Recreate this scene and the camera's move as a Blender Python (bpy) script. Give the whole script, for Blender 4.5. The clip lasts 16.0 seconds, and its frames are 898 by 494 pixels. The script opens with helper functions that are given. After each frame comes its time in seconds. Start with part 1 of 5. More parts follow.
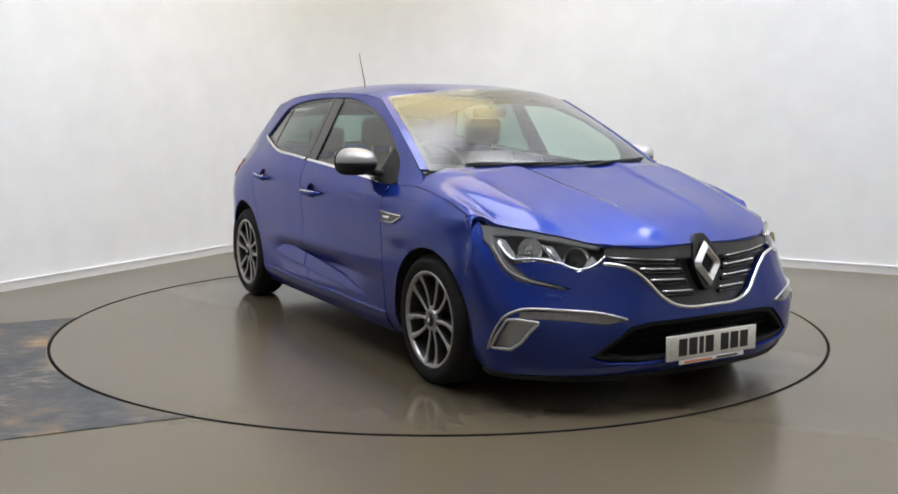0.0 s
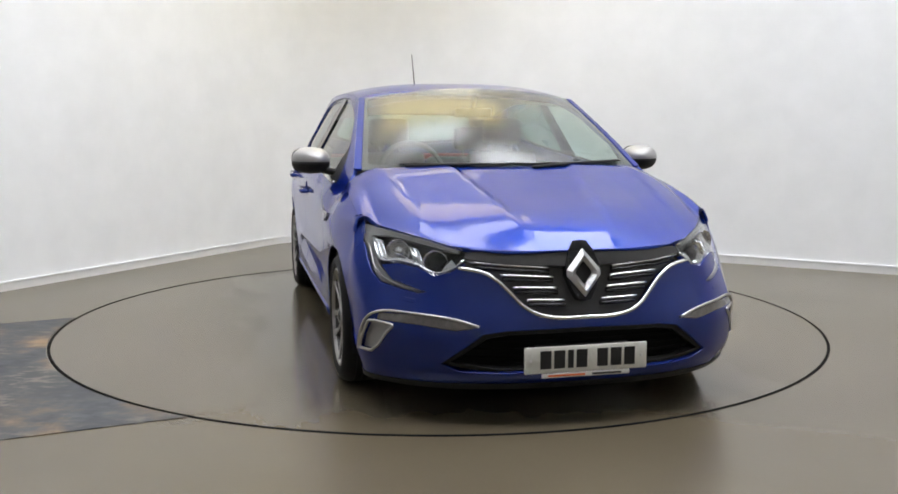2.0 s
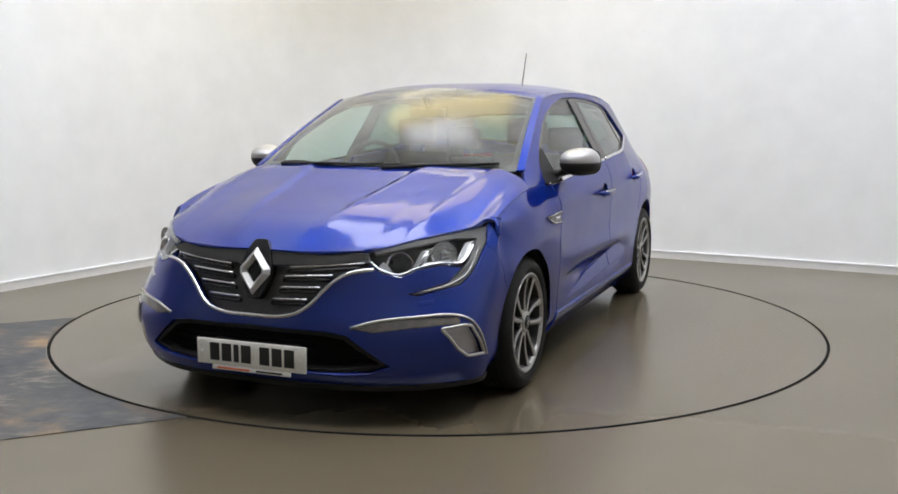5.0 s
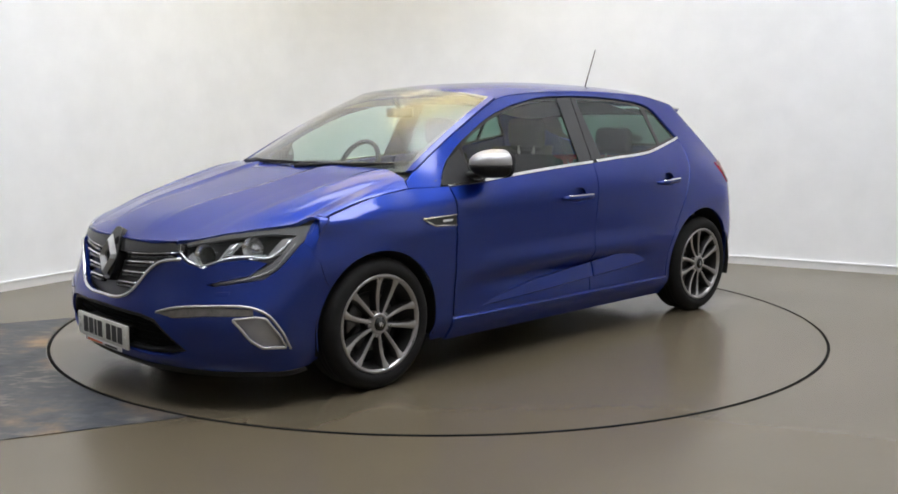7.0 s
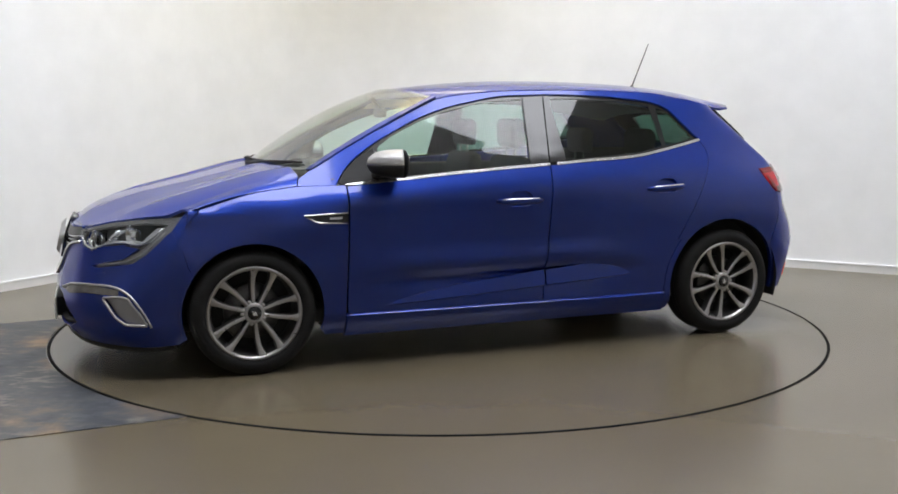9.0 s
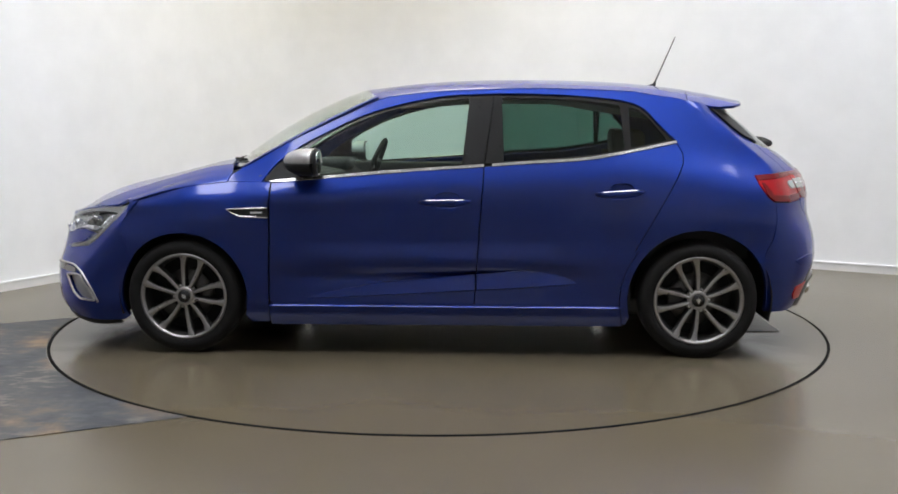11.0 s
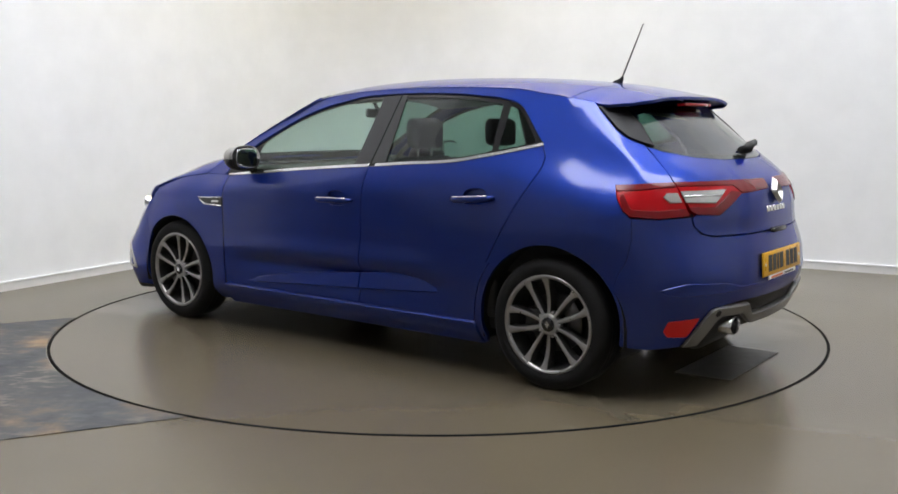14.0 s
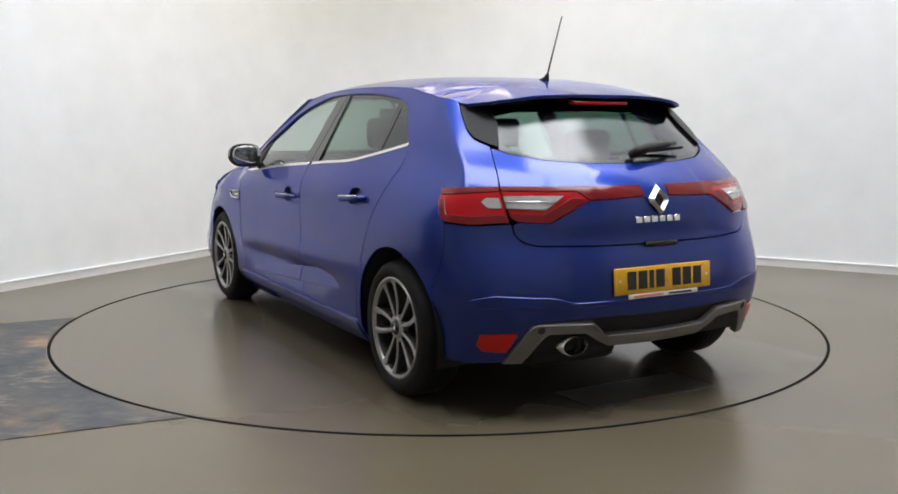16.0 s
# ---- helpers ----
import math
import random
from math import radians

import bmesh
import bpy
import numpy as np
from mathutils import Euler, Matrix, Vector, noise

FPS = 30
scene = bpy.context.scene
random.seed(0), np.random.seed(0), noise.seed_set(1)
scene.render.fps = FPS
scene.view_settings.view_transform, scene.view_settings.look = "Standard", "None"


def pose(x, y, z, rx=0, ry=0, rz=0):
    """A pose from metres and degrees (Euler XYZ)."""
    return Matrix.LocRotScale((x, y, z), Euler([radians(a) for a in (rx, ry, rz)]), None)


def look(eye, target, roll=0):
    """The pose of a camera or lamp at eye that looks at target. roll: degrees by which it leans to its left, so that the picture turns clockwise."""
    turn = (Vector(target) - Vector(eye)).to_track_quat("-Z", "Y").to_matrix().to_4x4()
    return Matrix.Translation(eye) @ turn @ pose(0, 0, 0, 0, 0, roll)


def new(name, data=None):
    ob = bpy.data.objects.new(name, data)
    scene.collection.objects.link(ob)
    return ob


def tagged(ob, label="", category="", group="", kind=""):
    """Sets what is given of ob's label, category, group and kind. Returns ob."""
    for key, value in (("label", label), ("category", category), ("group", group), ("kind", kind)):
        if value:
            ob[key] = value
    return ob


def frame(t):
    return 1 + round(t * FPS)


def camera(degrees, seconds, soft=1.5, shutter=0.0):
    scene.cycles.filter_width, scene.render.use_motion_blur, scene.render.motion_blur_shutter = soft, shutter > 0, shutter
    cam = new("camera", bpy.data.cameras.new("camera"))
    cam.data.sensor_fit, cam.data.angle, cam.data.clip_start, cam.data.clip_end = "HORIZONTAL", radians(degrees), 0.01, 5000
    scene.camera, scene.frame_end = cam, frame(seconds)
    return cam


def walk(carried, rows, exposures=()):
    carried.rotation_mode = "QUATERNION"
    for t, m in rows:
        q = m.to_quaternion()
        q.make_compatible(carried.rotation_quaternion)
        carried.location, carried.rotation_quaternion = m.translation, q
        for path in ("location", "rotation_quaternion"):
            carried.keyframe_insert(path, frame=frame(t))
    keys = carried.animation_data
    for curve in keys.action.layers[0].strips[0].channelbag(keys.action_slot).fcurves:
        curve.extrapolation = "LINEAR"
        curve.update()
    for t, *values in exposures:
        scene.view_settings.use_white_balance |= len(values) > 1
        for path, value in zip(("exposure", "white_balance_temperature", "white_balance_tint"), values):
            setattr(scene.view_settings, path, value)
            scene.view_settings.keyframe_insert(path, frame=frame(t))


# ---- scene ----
# ---------------------------------------------------------------- camera
cam = camera(50.57, 16.0, soft=1.7)
EYE = (0.0, -5.828, 1.218)
AIM = (EYE[0] + 0.009532, EYE[1] + 0.991201, EYE[2] - 0.132021)
walk(cam, [(0.0, look(EYE, AIM, 0)), (16.0, look(EYE, AIM, 0))])

# turntable heading: seconds and degrees
TURN = [(0.0, -60.69), (0.5, -62.55), (1.0, -66.20), (1.5, -71.19), (2.0, -77.2), (2.5, -83.2),
        (3.0, -89.2), (3.5, -95.15), (4.0, -101.2), (4.5, -107.1), (5.5, -118.95), (6.25, -127.9), (7.0, -136.87),
        (7.5, -142.7), (8.0, -148.6), (8.5, -154.45), (9.0, -160.4), (9.75, -168.95), (10.5, -177.5), (11.5, -189.0),
        (12.0, -194.75), (12.5, -200.4), (13.0, -206.17), (13.5, -211.98), (14.0, -217.9), (14.5, -223.7),
        (15.0, -229.55), (15.5, -235.35), (16.0, -241.35)]
CAR_AT = (-0.045, 0.101, 0.0)      # where the car stands on the turntable
R_TABLE = 2.258

# ---------------------------------------------------------------- world and exposure
scene.view_settings.exposure = 0.0
world = bpy.data.worlds.new("world")
scene.world = world
world.use_nodes = True
world.node_tree.nodes["Background"].inputs[0].default_value = (0.7, 0.8, 1.0, 1)
world.node_tree.nodes["Background"].inputs[1].default_value = 0.05


# ---------------------------------------------------------------- helpers
def part(name, bm, material, parent=None, label="", smooth=True):
    me = bpy.data.meshes.new(name)
    bm.to_mesh(me)
    bm.free()
    me.materials.append(material)
    if smooth:
        me.shade_smooth()
    ob = new(name, me)
    if parent is not None:
        ob.parent = parent
    if label:
        ob["label"] = label
    return ob


def box_bm(x0, x1, y0, y1, z0, z1, bevel=0.0, segs=2):
    bm = bmesh.new()
    bmesh.ops.create_cube(bm, size=1)
    for v in bm.verts:
        v.co = Vector((x0 + (v.co.x + .5) * (x1 - x0), y0 + (v.co.y + .5) * (y1 - y0), z0 + (v.co.z + .5) * (z1 - z0)))
    if bevel:
        bmesh.ops.bevel(bm, geom=bm.edges[:], offset=bevel, segments=segs, profile=.5, affect="EDGES")
    return bm


def mesh_bm(verts, faces):
    bm = bmesh.new()
    vs = [bm.verts.new(v) for v in verts]
    for f in faces:
        try:
            bm.faces.new([vs[i] for i in f])
        except ValueError:
            pass
    bmesh.ops.recalc_face_normals(bm, faces=bm.faces[:])
    return bm


def prism_bm(poly, z0, z1):
    """An upright prism over a plan polygon."""
    n = len(poly)
    verts = [(x, y, z0) for x, y in poly] + [(x, y, z1) for x, y in poly]
    faces = [list(range(n))[::-1], list(range(n, 2 * n))] + [(i, (i + 1) % n, n + (i + 1) % n, n + i) for i in range(n)]
    return mesh_bm(verts, faces)


# ---------------------------------------------------------------- materials
def material(name, color=(.5, .5, .5), rough=.5, metal=0.0, **more):
    m = bpy.data.materials.new(name)
    m.use_nodes = True
    b = m.node_tree.nodes["Principled BSDF"]
    b.inputs["Base Color"].default_value = (*color, 1)
    b.inputs["Roughness"].default_value = rough
    b.inputs["Metallic"].default_value = metal
    for k, v in more.items():
        b.inputs[k.replace("_", " ")].default_value = v
    return m


def node(m, kind, **sets):
    n = m.node_tree.nodes.new(kind)
    for k, v in sets.items():
        if k in n.inputs:
            n.inputs[k].default_value = v
    return n


def link(m, a, b):
    m.node_tree.links.new(a, b)


def principled(m):
    return m.node_tree.nodes["Principled BSDF"]


def noise_node(m, scale, detail=4.0, rough=.55, stretch=None, space="Object"):
    tc = m.node_tree.nodes.new("ShaderNodeTexCoord")
    n = node(m, "ShaderNodeTexNoise", Scale=scale, Detail=detail, Roughness=rough)
    if stretch:
        mp = m.node_tree.nodes.new("ShaderNodeMapping")
        mp.inputs["Scale"].default_value = stretch
        link(m, tc.outputs[space], mp.inputs[0])
        link(m, mp.outputs[0], n.inputs["Vector"])
    else:
        link(m, tc.outputs[space], n.inputs["Vector"])
    return n


def ramp(m, src, stops):
    r = m.node_tree.nodes.new("ShaderNodeValToRGB")
    e = r.color_ramp.elements
    while len(e) < len(stops):
        e.new(.5)
    for el, (p, col) in zip(e, stops):
        el.position = p
        el.color = (*col, 1) if len(col) == 3 else col
    link(m, src, r.inputs[0])
    return r


def grey(v):
    return (v, v, v)


def bump(m, src, strength, dist):
    b = node(m, "ShaderNodeBump", Strength=strength, Distance=dist)
    link(m, src, b.inputs["Height"])
    link(m, b.outputs[0], principled(m).inputs["Normal"])


def mix(m, fac, a, b):
    x = m.node_tree.nodes.new("ShaderNodeMix")
    x.data_type = "RGBA"
    link(m, fac, x.inputs[0])
    for src, k in ((a, 6), (b, 7)):
        if isinstance(src, tuple):
            x.inputs[k].default_value = (*src, 1)
        else:
            link(m, src, x.inputs[k])
    return x.outputs[2]


def speckled(name, c0, c1, rough, scale, metal=0.0, bump_d=0.0, rough_var=.08, fine=6.0):
    """A surface that varies at two scales in colour and gloss."""
    m = material(name, c0, rough, metal)
    big, small = noise_node(m, scale), noise_node(m, scale * fine, 6)
    r = ramp(m, big.outputs[0], [(.3, c0), (.7, c1)])
    r2 = ramp(m, small.outputs[0], [(.35, tuple(c * .88 for c in c0)), (.7, c1)])
    f = m.node_tree.nodes.new("ShaderNodeValue")
    f.outputs[0].default_value = .4
    link(m, mix(m, f.outputs[0], r.outputs[0], r2.outputs[0]), principled(m).inputs["Base Color"])
    rr = ramp(m, small.outputs[0], [(.3, grey(max(0, rough - rough_var))), (.7, grey(min(1, rough + rough_var)))])
    link(m, rr.outputs[0], principled(m).inputs["Roughness"])
    if bump_d:
        bump(m, small.outputs[0], .5, bump_d)
    return m


M_WALL = speckled("white_wall_paint", (.85, .86, .865), (.868, .875, .88), .75, .6, bump_d=.0006)
M_SKIRT = speckled("skirting_paint", (.74, .74, .73), (.78, .78, .77), .4, 2.0)
M_CEIL = speckled("ceiling_paint", (.72, .72, .71), (.76, .76, .75), .85, .7)
M_DARKWALL = speckled("grey_hall_wall", (.36, .36, .365), (.42, .42, .42), .8, .8)


def floor_material(name, wet=False):
    """Worn taupe epoxy floor paint with a damp satin sheen."""
    m = material(name, (.17, .147, .11), .3)
    big, mid, fine = noise_node(m, .45, 1, .5), noise_node(m, 1.6, 2, .5), noise_node(m, 160, 1)
    c1 = ramp(m, big.outputs[0], [(.1, (0.086, 0.070, 0.045)), (.9, (0.122, 0.102, 0.068))])
    c2 = ramp(m, mid.outputs[0], [(.1, (0.086, 0.070, 0.045)), (.9, (0.120, 0.100, 0.066))])
    f = m.node_tree.nodes.new("ShaderNodeValue")
    f.outputs[0].default_value = .45
    c = mix(m, f.outputs[0], c1.outputs[0], c2.outputs[0])
    sp = ramp(m, fine.outputs[0], [(.2, (0.091, 0.075, 0.048)), (.8, (0.113, 0.094, 0.062))])
    f2 = m.node_tree.nodes.new("ShaderNodeValue")
    f2.outputs[0].default_value = .25
    link(m, mix(m, f2.outputs[0], c, sp.outputs[0]), principled(m).inputs["Base Color"])
    mop = noise_node(m, .9, 2, .5, (.5, 1.5, 1))
    sheen = ramp(m, mop.outputs[0], [(.3, grey(.235)), (.7, grey(.265))])
    link(m, sheen.outputs[0], principled(m).inputs["Roughness"])
    if not wet:
        return m
    # a film of water left round the car, with a ragged edge
    tc = m.node_tree.nodes.new("ShaderNodeTexCoord")
    xyz = m.node_tree.nodes.new("ShaderNodeSeparateXYZ")
    link(m, tc.outputs["Object"], xyz.inputs[0])
    rag = noise_node(m, 1.9, 4, .55, (.6, 1.6, 1))

    def calc(op, a, b_=None):
        n = m.node_tree.nodes.new("ShaderNodeMath")
        n.operation = op
        for k, v in ((0, a), (1, b_)):
            if v is None:
                continue
            if isinstance(v, (int, float)):
                n.inputs[k].default_value = v
            else:
                link(m, v, n.inputs[k])
        return n.outputs[0]
    dx = calc("SUBTRACT", calc("ABSOLUTE", xyz.outputs[0]), 1.85)
    dy = calc("SUBTRACT", calc("ABSOLUTE", xyz.outputs[1]), 1.12)
    d = calc("ADD", calc("MAXIMUM", dx, dy), calc("MULTIPLY", calc("SUBTRACT", rag.outputs[0], .5), 1.1))
    dry = ramp(m, calc("ADD", calc("MULTIPLY", d, 2.5), .5), [(.22, grey(0)), (.78, grey(1))])
    link(m, mix(m, dry.outputs[0], grey(.15), sheen.outputs[0]), principled(m).inputs["Roughness"])
    base = principled(m).inputs["Base Color"].links[0].from_socket
    dark = mix(m, f2.outputs[0], base, (.05, .043, .03))
    link(m, mix(m, dry.outputs[0], dark, base), principled(m).inputs["Base Color"])
    return m


M_FLOOR = floor_material("taupe_floor_paint")
M_TABLE = floor_material("turntable_floor_paint", True)
M_SEAM = material("black_rubber_seam", (.006, .006, .006), .9, Specular_IOR_Level=.1)


def track_material():
    """Dark bare screed where the floor paint has worn away, with rusty tyre marks."""
    m = material("worn_dark_screed", (.07, .07, .07), .4)
    a, b, c = noise_node(m, 2.2, 6, .62), noise_node(m, 7, 6, .65, (1, 2.2, 1)), noise_node(m, 1.3, 3, .6)
    c1 = ramp(m, a.outputs[0], [(.40, (.018, .024, .033)), (.48, (.05, .054, .06)), (.55, (.14, .10, .062)), (.62, (.27, .18, .095))])
    c2 = ramp(m, b.outputs[0], [(.42, (.014, .018, .023)), (.51, (.05, .05, .05)), (.60, (.17, .155, .13))])
    link(m, mix(m, ramp(m, c.outputs[0], [(.42, grey(0)), (.58, grey(1))]).outputs[0], c1.outputs[0], c2.outputs[0]), principled(m).inputs["Base Color"])
    rr = ramp(m, b.outputs[0], [(.3, grey(.42)), (.7, grey(.6))])
    link(m, rr.outputs[0], principled(m).inputs["Roughness"])
    bump(m, b.outputs[0], .25, .002)
    return m


M_TRACK = track_material()


def glowing(name, color, strength):
    m = material(name, (.8, .8, .8), .6)
    principled(m).inputs["Emission Color"].default_value = (*color, 1)
    principled(m).inputs["Emission Strength"].default_value = strength
    return m


M_LAMP = glowing("cool_light_diffuser", (.945, .965, 1.03), 9.6)
M_LAMPFILL = glowing("fill_light_diffuser", (.945, .965, 1.03), 5.6)
M_LAMPSTRIP = glowing("warm_white_diffuser", (1.0, .90, .66), 4.0)
M_LAMPWARM = glowing("warm_light_diffuser", (1.0, .84, .42), 3.4)
M_LAMPFRAME = speckled("white_lamp_frame", (.75, .75, .75), (.8, .8, .8), .4, 3)

# ---------------------------------------------------------------- the booth
CORNER = Vector((-1.189, 4.348))
DL, DR = Vector((-.4945, -.8692)), Vector((.8692, -.4945))
HEIGHT = 8.4
LEFT_END, RIGHT_END = CORNER + DL * 5.8, CORNER + DR * 7.4          # ends of the white booth


def wall(name, a, b, mat, label, z1=HEIGHT, thick=.2):
    """An upright wall whose inner face runs from a to b; its thickness lies on the right of that way."""
    a, b = Vector(a[:2]), Vector(b[:2])
    d = (b - a).normalized()
    n = Vector((d.y, -d.x))
    return tagged(part(name, prism_bm([a, b, b + n * thick, a + n * thick], 0, z1), mat, smooth=False), label, "wall", kind="structure")


# the two walls meet at a right angle in a round cove
T_LEN = 1.05
COVE_N = Vector((DL.x + DR.x, DL.y + DR.y)).normalized()
HALF = math.acos(DL.dot(DR)) / 2
COVE_R = T_LEN * math.tan(HALF)
COVE_C = CORNER + COVE_N * (T_LEN / math.cos(HALF))
arc0 = math.atan2(*(CORNER + DL * T_LEN - COVE_C).yx)
arc1 = math.atan2(*(CORNER + DR * T_LEN - COVE_C).yx)
if arc0 < 0:
    arc0 += 2 * math.pi


def wall_line(inset):
    """The inner wall line from the left end round the cove to the right end, set in by that much."""
    pts = [LEFT_END + Vector((-DL.y, DL.x)) * inset]
    for i in range(97):
        a = arc0 + (arc1 - arc0) * i / 96
        pts.append(COVE_C + Vector((math.cos(a), math.sin(a))) * (COVE_R - inset))
    pts.append(RIGHT_END + Vector((DR.y, -DR.x)) * inset)
    return pts


def strip_wall(name, inset, thick, z0, z1, mat, label, category):
    a, b = wall_line(inset), wall_line(inset - thick)
    n = len(a)
    verts = [(p.x, p.y, z) for z in (z0, z1) for line in (a, b) for p in line]
    faces = []
    for i in range(n - 1):
        for o in ((0, n), (2 * n, 3 * n), (0, 2 * n), (n, 3 * n)):
            faces.append((o[0] + i, o[0] + i + 1, o[1] + i + 1, o[1] + i))
    bm = mesh_bm(verts, faces)
    return tagged(part(name, bm, mat, smooth=False), label, category, kind="structure")


strip_wall("wall_studio", 0, .2, 0, HEIGHT, M_WALL, "plain white painted studio wall with a rounded corner", "wall")
# the unlit hall in front of the booth, behind the camera
HALL = [LEFT_END, Vector((-7.5, -2.5)), Vector((-7.5, -10.0)), Vector((9.5, -10.0)), Vector((9.5, -1.0)), RIGHT_END]
# the two right-hand walls are unseen and kept pale to bounce light back
for i, side in enumerate(("left_return", "left", "back", "right", "right_return")):
    wall("wall_" + side, HALL[i + 1], HALL[i], M_DARKWALL if i < 3 else M_CEIL, "plain dark grey wall of the unlit hall" if i < 3 else "unseen hall wall kept pale to bounce light")

strip_wall("baseboard", .010, .010, 0, .060, M_SKIRT, "low white painted skirting board along the wall", "skirting")
strip_wall("trim", .015, .015, .060, .071, M_WALL, "narrow white bead along the top of the skirting board", "trim")

# floor with a round pit for the turntable
N = 160
ring = [(math.cos(2 * math.pi * i / N), math.sin(2 * math.pi * i / N)) for i in range(N)]
bm = bmesh.new()
outer = [bm.verts.new((18 * c, 18 * s, 0)) for c, s in ring]
inner = [bm.verts.new(((R_TABLE + .007) * c, (R_TABLE + .007) * s, 0)) for c, s in ring]
lower = [bm.verts.new(((R_TABLE + .007) * c, (R_TABLE + .007) * s, -.11)) for c, s in ring]
for i in range(N):
    j = (i + 1) % N
    bm.faces.new((outer[i], outer[j], inner[j], inner[i]))
    bm.faces.new((inner[i], inner[j], lower[j], lower[i]))
tagged(part("floor", bm, M_FLOOR, smooth=False), "taupe painted floor with a damp satin sheen", "floor", kind="structure")
tagged(part("turntable_pit", prism_bm([(2.5 * c, 2.5 * s) for c, s in ring], -.16, -.10), M_SEAM, smooth=False), "black pit under the turntable gap", "pit", kind="structure")

# worn dark strip that runs up to the turntable
tA, tB = Vector((-2.26, -.005)), Vector((-1.05, -2.02))
dA, dB = Vector((-.379, -.178)).normalized(), Vector((-.632, -.275)).normalized()
a0, a1 = math.atan2(tA.y, tA.x), math.atan2(tB.y, tB.x) + 2 * math.pi
a0 = a0 if a0 > 0 else a0 + 2 * math.pi
edge = []
for i in range(25):
    a = a0 + (a1 - a0) * i / 24
    edge.append(Vector((math.cos(a), math.sin(a))) * (R_TABLE + .012))
poly = edge + [edge[-1] + dB * 4.6, edge[0] + dA * 5.2]
tagged(part("worn_floor_strip", prism_bm(poly, -.004, .0035), M_TRACK, smooth=False), "dark worn screed strip with rusty stains beside the turntable", "floor strip", kind="structure")

# ceiling: a luminous stretch ceiling over the booth, dark over the hall
line = wall_line(0)
tagged(part("ceiling", prism_bm([*line, Vector((9.5, -1.0)), Vector((9.5, -10.0)), Vector((-7.5, -10.0)), Vector((-7.5, -2.5))], HEIGHT, HEIGHT + .15), M_CEIL, smooth=False),
       "plain white ceiling above the studio", "ceiling", kind="structure")


def light_panel(x, y, w, d, rz, mat, label, drop=.30):
    e = new("ceiling_light")
    tagged(e, label, "ceiling light", group="studio ceiling lights")
    z = HEIGHT - drop
    part("diffuser", box_bm(-w / 2, w / 2, -d / 2, d / 2, 0, .02), mat, e, smooth=False)
    for s in (-1, 1):
        part("frame_rail", box_bm(-w / 2 - .03, w / 2 + .03, s * d / 2 - (.0 if s > 0 else .03), s * d / 2 + (.03 if s > 0 else 0), -.005, .08, .004), M_LAMPFRAME, e)
        part("frame_rail", box_bm(s * w / 2 - (0 if s > 0 else .03), s * w / 2 + (.03 if s > 0 else 0), -d / 2, d / 2, -.005, .08, .004), M_LAMPFRAME, e)
        part("hanger", box_bm(s * w * .35 - .01, s * w * .35 + .01, -.01, .01, .02, drop), M_LAMPFRAME, e)
    e.matrix_world = pose(x, y, z, 0, 0, rz)
    return e


for px, py, pw, pd in ((-3.15, -2.6, 2.4, 2.5), (0, -2.6, 3.7, 2.5), (3.9, -2.6, 3.7, 2.5), (2.7, 0, 3.1, 2.4)):
    light_panel(px, py, pw, pd, 0, M_LAMP, "large white ceiling light panel with a glowing diffuser")
# added fill panel, out of view, to brighten the wall round the corner
light_panel(-.55, 2.4, 2.2, 1.6, 0, M_LAMPFILL, "unseen dimmer white fill panel added to brighten the wall near the corner")
light_panel(-.15, 2.55, 1.3, .45, 0, M_LAMPSTRIP, "slim warm white light panel hung low above the turntable", 5.0)
light_panel(-.1, 2.0, 2.4, 1.6, 0, M_LAMPWARM, "warm yellow light panel hung above the turntable", 3.8)

# ---------------------------------------------------------------- turntable
def joined_ring(r0, r1, z0, z1):
    verts = [(r * c, r * s, z) for r, z in ((r0, z0), (r0, z1), (r1, z1), (r1, z0)) for c, s in ring]
    return mesh_bm(verts, [(k * N + i, k * N + (i + 1) % N, ((k + 1) % 4) * N + (i + 1) % N, ((k + 1) % 4) * N + i) for k in range(4) for i in range(N)])


turntable = tagged(new("turntable"), "round taupe painted turntable flush with the floor", "turntable")
part("deck", prism_bm([(R_TABLE * c, R_TABLE * s) for c, s in ring], -.10, .001), M_TABLE, turntable, smooth=False)
part("centre_plate", prism_bm([(-1.72, -.34), (-1.72, .35), (-1.99, .33), (-1.99, -.35)], .0012, .005), speckled("worn_steel_plate", (.050, .046, .040), (.075, .068, .058), .42, 3, 0, rough_var=.05), turntable, "flush grey access plate", smooth=False)
part("table_rim", joined_ring(R_TABLE - .009, R_TABLE + .001, -.02, .0035), M_SEAM, turntable, "thin black rubber edge")

# ================================================================ the car
# x forward, y to the car's left, z up; the origin lies on the floor midway between the axles


